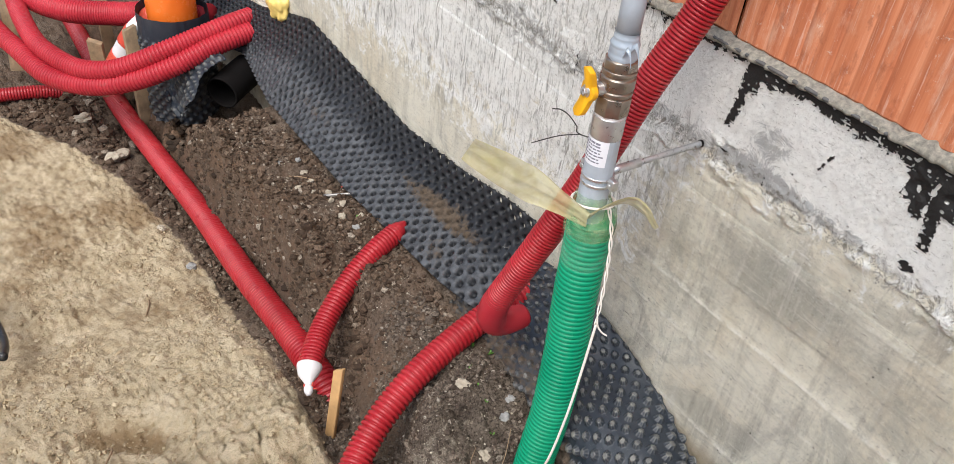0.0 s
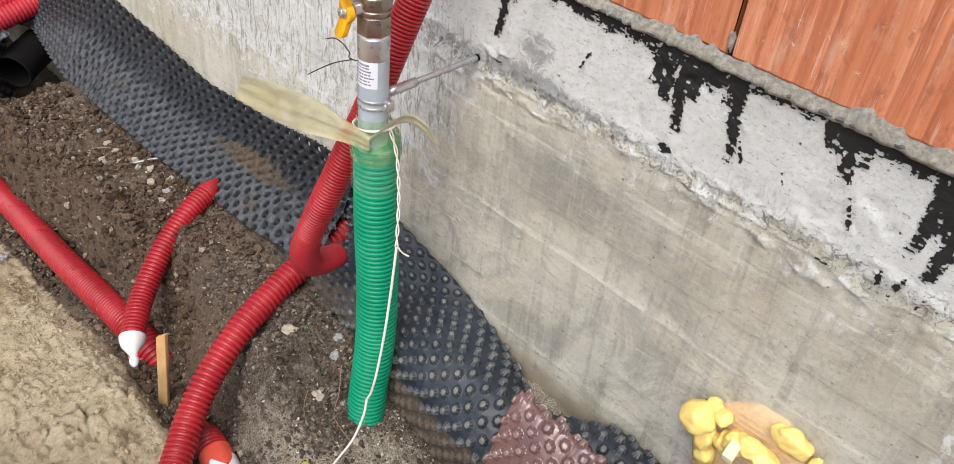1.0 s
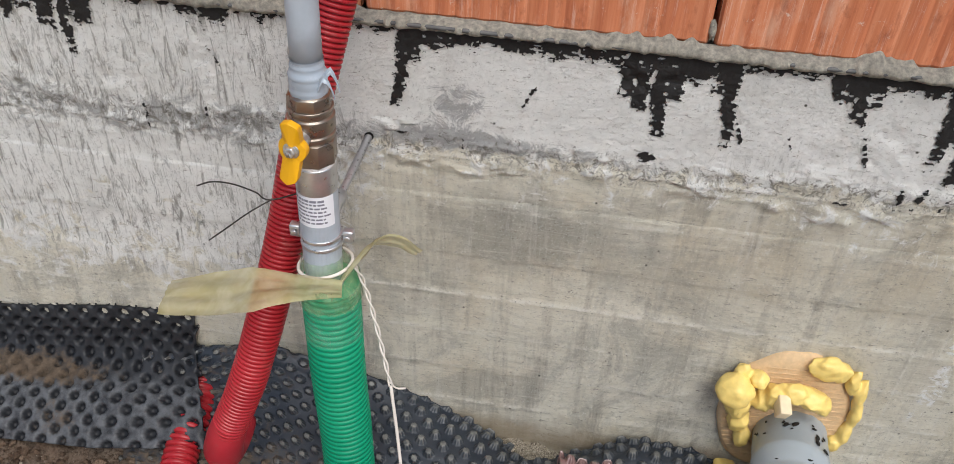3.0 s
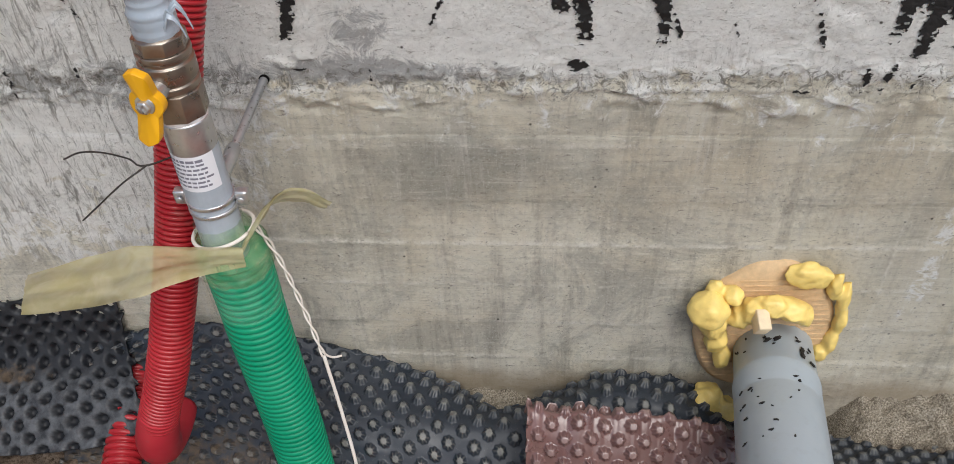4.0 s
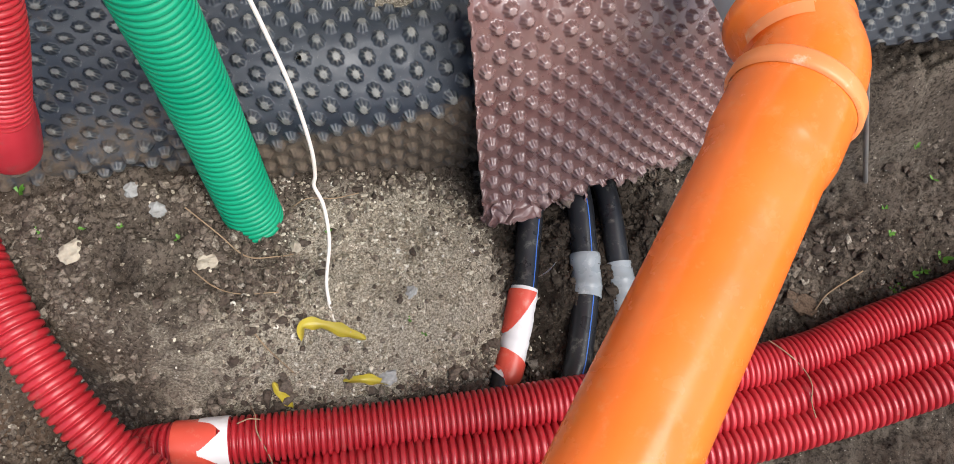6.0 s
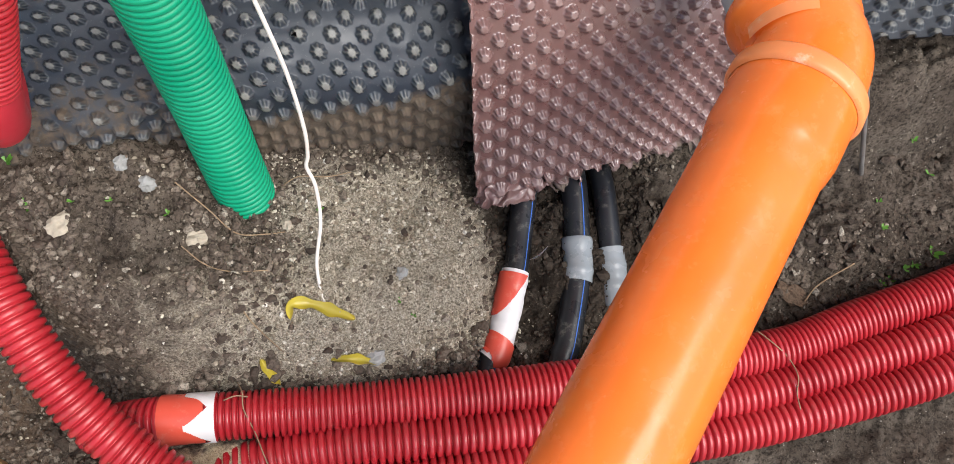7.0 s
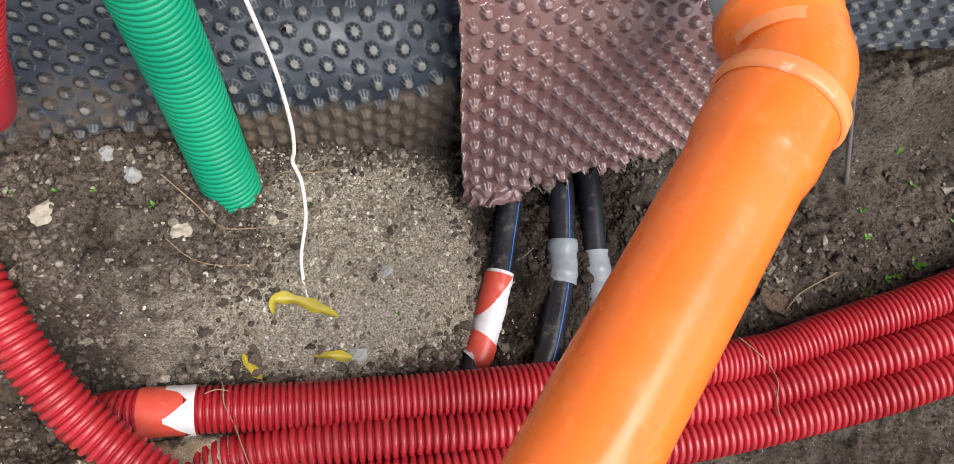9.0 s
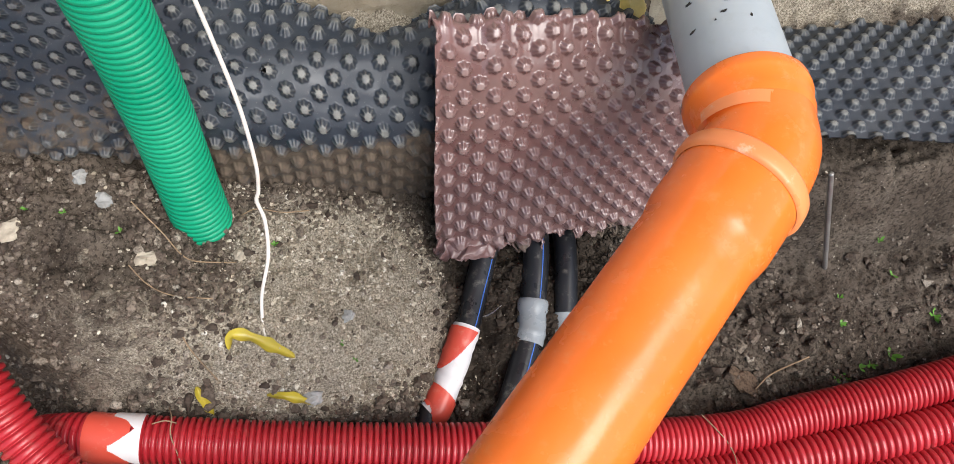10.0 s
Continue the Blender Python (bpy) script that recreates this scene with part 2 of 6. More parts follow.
def concrete_mat():
    n = Nodes("cast_concrete")
    big = n.noise(3.4, 6, 0.62, warp=0.6)
    base = n.ramp(big, (0.30, (0.58, 0.545, 0.45)), (0.46, (0.75, 0.71, 0.595)), (0.66, (0.85, 0.815, 0.70)))
    warm = n.ramp(n.noise(5.5, 4, 0.6), (0.46, 0.0), (0.66, 0.6))
    base = n.mix(warm, base, (0.66, 0.575, 0.425))
    damp = n.ramp(n.math("ADD", n.attr("damp"), n.math("MULTIPLY", n.math("SUBTRACT", n.noise(14, 8, 0.7), 0.5), 1.5)), (0.30, 0.0), (0.80, 0.6))
    base = n.mix(damp, base, (0.255, 0.26, 0.235))
    # stains that ran down, and the grain of the boards across
    runs = n.noise(1.0, 6, 0.7, (34, 34, 3.0))
    blotch = n.noise(6.5, 9, 0.75, warp=1.4)
    base = n.mix(n.ramp(blotch, (0.38, 0.5), (0.50, 0.0)), base, (0.35, 0.345, 0.305))
    base = n.mix(n.math("MULTIPLY", n.ramp(blotch, (0.42, 1.0), (0.6, 0.3)), n.ramp(runs, (0.36, 0.6), (0.50, 0.0))), base, (0.29, 0.265, 0.22))
    boards = n.noise(1.0, 8, 0.78, (14, 14, 190), 0.4)
    base = n.mix(n.ramp(boards, (0.36, 0.25), (0.48, 0.0)), base, (0.31, 0.29, 0.245))
    base = n.mix(n.ramp(boards, (0.54, 0.0), (0.68, 0.5)), base, (0.82, 0.79, 0.70))
    chalk = n.noise(1.0, 7, 0.75, (44, 44, 3.4), 0.5)
    base = n.mix(n.math("MULTIPLY", n.ramp(n.noise(4.5, 5, 0.65), (0.40, 0.15), (0.62, 1.0)), n.ramp(chalk, (0.54, 0.0), (0.68, 0.75))), base, (0.76, 0.735, 0.67))
    edges = n.ramp(n.math("MULTIPLY", n.attr("edge"), n.ramp(n.noise(40, 7, 0.75), (0.38, 0.0), (0.60, 1.0))), (0.12, 0.0), (0.6, 0.75))
    base = n.mix(edges, base, (0.84, 0.81, 0.73))
    lime = n.attr("lime")
    wob = n.math("MULTIPLY", n.math("SUBTRACT", n.noise(26, 9, 0.78, warp=1.0), 0.5), 2.6)
    lime_f = n.ramp(n.math("ADD", lime, wob), (0.40, 0.0), (0.62, 1.0))
    pale = n.ramp(n.noise(9, 7, 0.7, warp=0.6), (0.28, (0.74, 0.735, 0.705)), (0.46, (0.87, 0.865, 0.835)), (0.7, (0.92, 0.915, 0.89)))
    c = n.mix(lime_f, base, pale)
    # grey smears, trowel flecks across and brush strokes down
    smear = n.ramp(n.math("ADD", n.attr("smear"), n.math("MULTIPLY", n.math("SUBTRACT", n.noise(34, 9, 0.78, warp=1.2), 0.5), 2.4)), (0.45, 0.0), (0.72, 0.85))
    c = n.mix(smear, c, (0.36, 0.36, 0.36))
    dirt = n.ramp(n.noise(19, 9, 0.78, warp=1.0), (0.57, 0.0), (0.70, 0.45))
    c = n.mix(dirt, c, (0.42, 0.39, 0.34))
    fleck = n.noise(1.0, 8, 0.8, (80, 80, 230), 0.8)
    c = n.mix(n.ramp(fleck, (0.575, 0.0), (0.64, 0.8)), c, (0.25, 0.215, 0.185))
    score = n.noise(1.0, 8, 0.78, (95, 95, 17), 1.3)
    where = n.ramp(n.math("ADD", n.attr("brush"), n.noise(9, 7, 0.72, warp=0.8)), (0.60, 0.0), (0.88, 1.0))
    c = n.mix(n.math("MULTIPLY", where, n.ramp(score, (0.50, 0.0), (0.62, 0.85))), c, (0.25, 0.24, 0.215))
    hair = n.noise(1.0, 5, 0.7, (420, 420, 22), 1.2)
    c = n.mix(n.math("MULTIPLY", where, n.ramp(hair, (0.65, 0.0), (0.70, 0.6))), c, (0.10, 0.095, 0.085))
    grit = n.noise(170, 9, 0.85)
    c = n.mix(n.ramp(grit, (0.34, 0.75), (0.44, 0.0)), c, (0.16, 0.15, 0.13))
    c = n.mix(n.ramp(n.noise(360, 5, 0.8), (0.56, 0.0), (0.68, 0.6)), c, (0.88, 0.87, 0.83))
    stain = n.attr("stain")
    stain_f = n.ramp(n.math("ADD", stain, n.math("MULTIPLY", n.math("SUBTRACT", n.noise(22, 6, 0.7), 0.5), 0.8)), (0.4, 0.0), (0.8, 0.7))
    c = n.mix(stain_f, c, (0.38, 0.295, 0.195))
    pores = n.ramp(n.cells(60), (0.06, 0.95), (0.13, 0.0))
    gate = n.ramp(n.noise(24, 3), (0.54, 0.0), (0.62, 1.0))
    c = n.mix(n.math("MULTIPLY", pores, gate), c, (0.06, 0.055, 0.045))
    # broken skin with holes along the lip of the pour
    rag = n.ramp(n.math("ADD", n.attr("rag"), n.math("MULTIPLY", n.math("SUBTRACT", n.noise(75, 9, 0.8, warp=1.5), 0.5), 2.6)), (0.78, 0.0), (0.95, 0.8))
    c = n.mix(rag, c, (0.17, 0.155, 0.13))
    n.color(c)
    n.rough(0.88)
    n.bump(n.noise(110, 9, 0.78), 1.0, 0.005)
    n.bump(n.noise(1.0, 7, 0.75, (70, 70, 260)), 0.8, 0.003)
    n.bump(n.noise(480, 4, 0.75), 0.7, 0.0015)
    return n.done(spec=0.25)


def clay_mat():
    n = Nodes("fired_clay")
    info = n.node("ShaderNodeObjectInfo").outputs["Random"]
    a = n.ramp(n.noise(1.0, 5, 0.6, (75, 75, 3)), (0.34, (0.40, 0.125, 0.060)), (0.50, (0.52, 0.185, 0.088)), (0.68, (0.62, 0.265, 0.145)))
    tint = n.ramp(info, (0.0, (0.88, 0.85, 0.85)), (1.0, (1.08, 1.05, 1.05)))
    a = n.mix(1.0, a, tint, "MULTIPLY")
    dust = n.ramp(n.noise(30, 7, 0.7, (1, 1, 0.35)), (0.52, 0.0), (0.75, 0.6))
    dark = n.ramp(n.noise(45, 6, 0.7, (1, 1, 0.5)), (0.33, 0.5), (0.45, 0.0))
    a = n.mix(n.ramp(n.noise(1.0, 6, 0.75, (190, 190, 9)), (0.56, 0.0), (0.72, 0.75)), a, (0.70, 0.52, 0.43))
    a = n.mix(n.ramp(n.noise(85, 6, 0.75), (0.62, 0.0), (0.70, 0.8)), a, (0.60, 0.52, 0.44))
    n.color(n.mix(dark, n.mix(dust, a, (0.66, 0.44, 0.32)), (0.20, 0.055, 0.03)))
    n.rough(0.8)
    n.bump(n.noise(1.0, 6, 0.6, (160, 160, 14)), 0.5, 0.002)
    n.bump(n.noise(300, 5), 0.3, 0.001)
    return n.done(spec=0.3)


def soil_mat():
    n = Nodes("site_soil")
    big = n.noise(11, 6, 0.6)
    dark = n.ramp(big, (0.3, (0.080, 0.062, 0.049)), (0.5, (0.165, 0.132, 0.104)), (0.72, (0.27, 0.222, 0.178)))
    fine = n.noise(190, 7, 0.75)
    dark = n.mix(n.ramp(fine, (0.40, 0.9), (0.54, 0.0)), dark, (0.020, 0.015, 0.011))
    pale = n.noise(330, 6, 0.82)
    dark = n.mix(n.ramp(pale, (0.56, 0.0), (0.68, 0.8)), dark, (0.40, 0.345, 0.275))
    # damp soil, and shade painted dark under the flap and in gaps
    moist_shade = n.ramp(n.math("ADD", n.attr("moist_shade"), n.math("MULTIPLY", n.math("SUBTRACT", n.noise(30, 7, 0.7), 0.5), 0.9)), (0.22, 0.0), (0.72, 0.92))
    dark = n.mix(moist_shade, dark, n.ramp(n.noise(120, 6, 0.7), (0.35, (0.012, 0.009, 0.007)), (0.7, (0.058, 0.044, 0.033))))
    red = n.attr("clay")
    dark = n.mix(n.math("MULTIPLY", red, n.ramp(n.noise(24, 6, 0.65), (0.32, 0.25), (0.62, 0.95))), dark, n.ramp(n.noise(60, 6, 0.7), (0.3, (0.105, 0.062, 0.040)), (0.7, (0.235, 0.155, 0.105))))
    sandy = n.ramp(n.noise(13, 6, 0.66), (0.30, (0.43, 0.34, 0.215)), (0.48, (0.60, 0.50, 0.335)), (0.68, (0.73, 0.625, 0.445)))
    grains = n.noise(520, 4, 0.8)
    sandy = n.mix(n.ramp(grains, (0.36, 0.9), (0.50, 0.0)), sandy, (0.19, 0.14, 0.085))
    sandy = n.mix(n.ramp(n.noise(380, 3, 0.8), (0.58, 0.0), (0.68, 0.85)), sandy, (0.80, 0.71, 0.56))
    damp = n.attr("damp_sand")
    sandy = n.mix(n.ramp(n.math("ADD", damp, n.math("MULTIPLY", n.math("SUBTRACT", n.noise(30, 8, 0.72), 0.5), 1.2)), (0.45, 0.0), (0.80, 0.8)), sandy, (0.25, 0.165, 0.085))
    edge = n.math("MULTIPLY", n.math("SUBTRACT", n.noise(38, 8, 0.7), 0.5), 1.3)
    sand = n.ramp(n.math("ADD", n.attr("sand"), edge), (0.40, 0.0), (0.62, 1.0))
    c = n.mix(sand, dark, sandy)
    grey = n.ramp(n.math("ADD", n.attr("grit"), n.math("MULTIPLY", n.math("SUBTRACT", n.noise(19, 9, 0.78, warp=0.8), 0.5), 2.6)), (0.35, 0.0), (0.80, 0.95))
    grits = n.ramp(n.noise(400, 5, 0.85), (0.38, (0.085, 0.068, 0.050)), (0.50, (0.37, 0.32, 0.245)), (0.62, (0.72, 0.65, 0.54)))
    c = n.mix(grey, c, grits)
    specks = n.ramp(n.cells(170), (0.10, 1.0), (0.17, 0.0))
    gate = n.ramp(n.noise(40, 4), (0.53, 0.0), (0.61, 0.95))
    c = n.mix(n.math("MULTIPLY", specks, gate), c, (0.58, 0.53, 0.45))
    n.color(c)
    n.rough(0.95)
    n.bump(n.noise(95, 9, 0.78), 0.9, 0.006)
    n.bump(n.noise(300, 6, 0.75), 1.0, 0.003)
    return n.done(spec=0.15)


def simple(name, col, rough, metal=0.0, vary=0.2, scale=40, bump=0.2, dist=0.001, spec=0.5):
    n = Nodes(name)
    n.color(n.ramp(n.noise(scale, 5, 0.65), (0.3, tuple(c * (1 - vary) for c in col)), (0.7, tuple(min(1, c * (1 + vary)) for c in col))))
    n.rough(n.ramp(n.noise(scale * 2, 4), (0.3, max(0.05, rough - 0.1)), (0.7, min(1, rough + 0.1))))
    n.bump(n.noise(scale * 4, 5, 0.7), bump, dist)
    return n.done(metal=metal, spec=spec)


CONCRETE = concrete_mat()
CLAY = clay_mat()
SOIL = soil_mat()
MORTAR = simple("cement_mortar", (0.60, 0.565, 0.485), 0.92, 0, 0.42, 150, 1.0, 0.009, 0.2)
BITUMEN = simple("bitumen_coating", (0.012, 0.011, 0.011), 0.62, 0, 0.3, 90, 0.8, 0.002, 0.4)
STEEL_GREY = simple("galvanised_steel", (0.60, 0.61, 0.63), 0.34, 0.85, 0.12, 80, 0.15)
STEEL_WORN = simple("bare_steel", (0.34, 0.325, 0.31), 0.42, 0.75, 0.2, 60, 0.2)
BRASS = simple("tarnished_valve_body", (0.31, 0.265, 0.225), 0.33, 0.85, 0.18, 50, 0.15)
PIPE_PAINT = simple("grey_pipe_paint", (0.40, 0.45, 0.51), 0.40, 0.0, 0.10, 30, 0.08)
FOAM = simple("yellow_pur_foam", (0.86, 0.64, 0.20), 0.38, 0, 0.14, 45, 0.4, 0.002)
FOAM_CUT = simple("cut_tan_foam", (0.70, 0.49, 0.28), 0.85, 0, 0.12, 140, 0.7, 0.002)
WOOD = simple("raw_pine", (0.50, 0.30, 0.13), 0.7, 0, 0.2, 30, 0.4)
STONE = simple("pale_stone", (0.40, 0.35, 0.275), 0.85, 0, 0.25, 60, 0.6, 0.002, 0.3)
STONE_GREY = simple("grey_stone", (0.30, 0.30, 0.29), 0.85, 0, 0.25, 60, 0.6, 0.002, 0.3)


def clod_mat(name, lo, mid, hi, pale):
    n = Nodes(name)
    each = n.node("ShaderNodeNewGeometry").outputs["Random Per Island"]
    c = n.ramp(each, (0.0, lo), (0.55, mid), (0.92, hi), (1.0, pale))
    # crumbs take the same painted damp and shade
    c = n.mix(n.ramp(n.attr("moist_shade"), (0.25, 0.0), (0.75, 0.88)), c, (0.026, 0.020, 0.015))
    n.color(n.mix(n.ramp(n.noise(300, 5, 0.75), (0.40, 0.7), (0.55, 0.0)), c, tuple(0.5 * x for x in lo)))
    n.rough(0.95)
    n.bump(n.noise(350, 5, 0.7), 0.8, 0.002)
    return n.done(spec=0.15)


CLOD = clod_mat("soil_clod", (0.066, 0.050, 0.040), (0.150, 0.119, 0.094), (0.240, 0.198, 0.158), (0.46, 0.41, 0.34))
CLOD_BROWN = clod_mat("brown_soil_clod", (0.052, 0.034, 0.024), (0.120, 0.082, 0.057), (0.195, 0.140, 0.100), (0.42, 0.36, 0.29))
GRIT = clod_mat("pale_grit", (0.20, 0.165, 0.12), (0.46, 0.40, 0.31), (0.66, 0.60, 0.49), (0.84, 0.80, 0.72))
SAND_LUMP = clod_mat("sand_lump", (0.38, 0.30, 0.19), (0.52, 0.43, 0.285), (0.60, 0.505, 0.345), (0.67, 0.57, 0.40))
OLD_WOOD = simple("weathered_wood", (0.30, 0.21, 0.125), 0.8, 0, 0.35, 30, 0.6)
TWIG = simple("dry_root", (0.26, 0.18, 0.11), 0.85, 0, 0.3, 80, 0.5)
WIRE = simple("dark_wire", (0.05, 0.045, 0.04), 0.5, 0.4, 0.3, 80, 0.2)
BLACKHOLE = simple("dark_rubber", (0.008, 0.007, 0.007), 0.9, 0, 0.2, 40, 0.2, 0.001, 0.1)


def film_mat(name, lo, hi, thin, dense, rough=0.3):
    """Thin translucent yellowed tape."""
    n = Nodes(name)
    n.color(n.ramp(n.noise(45, 5, warp=0.8), (0.35, lo), (0.68, hi)))
    n.rough(rough)
    tr = n.node("ShaderNodeBsdfTransparent")
    mx = n.node("ShaderNodeMixShader")
    n.link(n.ramp(n.noise(18, 4), (0.3, thin), (0.7, dense)), mx.inputs[0])
    n.link(tr.outputs[0], mx.inputs[1])
    n.link(n.bsdf.outputs[0], mx.inputs[2])
    n.link(mx.outputs[0], n.tree.nodes["Material Output"].inputs["Surface"])
    n.bump(n.noise(60, 3), 0.25, 0.002)
    return n.done()


FILM = film_mat("yellowed_clear_tape", (0.50, 0.46, 0.23), (0.64, 0.60, 0.38), 0.55, 0.85)
FILM_CLEAR = film_mat("clear_tape", (0.20, 0.45, 0.26), (0.80, 0.88, 0.78), 0.0, 0.13, 0.10)
FILM_GREEN = film_mat("greenish_clear_tape", (0.10, 0.30, 0.11), (0.46, 0.62, 0.34), 0.15, 0.60, 0.14)
PLUG = simple("ochre_plug", (0.50, 0.20, 0.035), 0.7, 0, 0.35, 90, 0.6, 0.002)
PINE_CUT = simple("pale_cut_pine", (0.74, 0.60, 0.40), 0.7, 0, 0.15, 40, 0.4)
STRIP = simple("grey_sealing_strip", (0.10, 0.10, 0.10), 0.6, 0, 0.4, 60, 0.5)

# ---- ground ----
def ground_height(x, y):
    x, y = np.asarray(x, float), np.asarray(y, float)
    low = np.interp(x, [-3.5, -1.6, -1.0, -0.6, -0.35, -0.15, 0.1, 0.3, 0.6, 0.9, 1.6], [-0.36, -0.34, -0.295, -0.17, -0.125, -0.115, -0.120, -0.170, -0.180, -0.160, -0.16])
    sand = np.interp(x, [-3.5, -1.5, -1.0, -0.6, -0.35, -0.1, 0.1, 0.4], [-0.36, -0.32, -0.275, -0.15, -0.075, -0.085, -0.13, -0.18])
    k = step(-0.425, -0.485, y)
    low = low * (1 - k) + sand * k
    top = np.interp(x, [-3.5, -1.62, -1.47, -1.35, -1.12, -0.9, -0.7, -0.5, -0.36, -0.2, -0.1, -0.03, 0.03, 0.1, 0.2, 0.3, 0.6, 0.9, 1.6],
                    [-0.27, -0.24, -0.07, 0.005, 0.035, 0.050, 0.080, 0.065, 0.055, 0.075, 0.066, 0.030, 0.0, -0.02, -0.065, -0.135, -0.150, -0.10, -0.08])
    top = top + 0.12 * np.maximum(0, y + 0.22)
    wide = np.interp(x, [-3.5, -0.62, -0.5, -0.36, -0.22, 0.05, 0.3, 1.6], [0.045, 0.045, 0.13, 0.15, 0.08, 0.13, 0.15, 0.12])
    edge = np.interp(x, [-3.5, -0.64, -0.52, -0.36, -0.22, 0.05, 0.3, 1.6], [-0.302, -0.302, -0.228, -0.222, -0.295, -0.33, -0.36, -0.40]) + 0.045 * (fbm(x, y * 0, 7, 2, 4) - 0.5)
    t = step(edge - wide, edge, y)
    h = low * (1 - t) + top * t
    # the bank under the membrane beside the drain, and the ledge at the foot of the wall
    h = h + step(0.62, 0.74, x) * step(-0.335, -0.265, y) * 0.155
    h = h + step(-0.085, -0.005, y) * np.interp(x, [-0.05, 0.12, 0.2, 0.3, 0.42, 0.6, 0.7, 1.1], [0.0, 0.06, 0.13, 0.16, 0.10, 0.10, 0.035, 0.03])
    # the gap between the clod with the stake and the bank with the sleeve
    h = h - 0.05 * np.exp(-((x + 0.265) / 0.05) ** 2) * step(-0.20, -0.28, y) * step(-0.42, -0.36, y)
    # the hole at the end of the far bank
    h = h - 0.034 * np.exp(-((x - 0.27) / 0.07) ** 2 - ((y + 0.40) / 0.06) ** 2)
    h = h - 0.09 * np.exp(-((x + 1.64) / 0.13) ** 2 - ((y + 0.17) / 0.08) ** 2)
    # soil sunk round the sleeve
    h = h - 0.010 * np.exp(-((x - 0.0) / 0.07) ** 2 - ((y + 0.235) / 0.06) ** 2)
    # shallow hollow in the sand
    along, across = 0.66 * (x + 0.53) + 0.75 * (y + 0.755), 0.75 * (x + 0.53) - 0.66 * (y + 0.755)
    h = h - 0.045 * np.exp(-(along / 0.11) ** 4 - ((across + 0.03 * (fbm(x, y, 11, 3, 83) - 0.5)) / 0.045) ** 4)
    return h


def sand_mask(x, y):
    edge = np.interp(x, [-3.5, -2.2, -1.95, -1.67, -1.41, -1.1, -0.8, -0.55, -0.42, -0.28, -0.1], [-1.2, -0.725, -0.577, -0.48, -0.432, -0.412, -0.42, -0.427, -0.442, -0.458, -0.47])
    xe = x + 2.4 * (fbm(x, y, 1.1, 5, 70, 0.6) - 0.5) * step(-0.85, -2.2, y)
    return np.clip(step(edge + 0.035, edge - 0.035, y) * step(0.05, -0.08, xe), 0, 1)


def grit_mask(x, y):
    return 1.3 * np.exp(-((x - 0.15) / 0.12) ** 4 - ((y + 0.31) / 0.115) ** 4) + 0.95 * np.exp(-((x - 0.04) / 0.12) ** 2 - ((y + 0.395) / 0.05) ** 2)


def ground_full(x, y):
    h = ground_height(x, y)
    s = sand_mask(x, y)
    face = step(-0.36, -0.33, y) * step(-0.26, -0.29, y) * step(-0.45, -0.6, x)
    rough = 0.13 * face * (fbm(x, y * 0.8, 20, 5, 61, 0.65) - 0.5) + 0.034 * (fbm(x, y, 14, 5, 1, 0.58) - 0.5) + 0.024 * (fbm(x, y, 55, 4, 9, 0.65) - 0.5)
    loose = step(0.38, 0.60, fbm(x, y, 5, 3, 91))
    crumbs = (0.016 * np.abs(2 * grain(x, y, 48, 31) - 1) + 0.008 * np.abs(2 * grain(x, y, 110, 32) - 1) - 0.013) * (0.25 + 0.75 * loose) * (1 - 0.7 * np.clip(grit_mask(x, y), 0, 1))
    soft = 0.022 * (fbm(x, y, 9, 4, 5, 0.6) - 0.5) + 0.030 * (fbm(x, y, 38, 5, 6, 0.72) - 0.5) + 0.014 * np.abs(2 * grain(x, y, 75, 33) - 1) * step(0.35, 0.6, fbm(x, y, 6, 3, 92))
    crack = np.abs(fbm(x * 1.3, y * 0.8, 17, 3, 77) - 0.5)
    front = np.exp(-((x + 0.34) / 0.20) ** 2 - ((y + 0.52) / 0.12) ** 2)
    soft = soft - 0.030 * step(0.030, 0.0, crack) * front + 0.016 * front
    return h + (rough + crumbs) * (1 - s) + soft * s


def moist_shade_mask(x, y):
    # damp ground plus painted shade: under the flap, in gaps, beside the conduits
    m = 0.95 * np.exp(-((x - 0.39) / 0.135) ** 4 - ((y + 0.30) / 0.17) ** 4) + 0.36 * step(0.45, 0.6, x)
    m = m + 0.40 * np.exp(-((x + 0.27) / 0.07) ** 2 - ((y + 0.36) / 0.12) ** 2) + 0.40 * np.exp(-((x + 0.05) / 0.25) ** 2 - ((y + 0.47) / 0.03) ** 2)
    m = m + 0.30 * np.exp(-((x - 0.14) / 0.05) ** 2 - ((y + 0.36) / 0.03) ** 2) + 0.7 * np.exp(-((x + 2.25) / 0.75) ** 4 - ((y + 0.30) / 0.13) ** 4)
    # painted shade on the bank face and its foot
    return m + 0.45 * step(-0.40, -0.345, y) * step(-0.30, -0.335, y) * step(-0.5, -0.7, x)


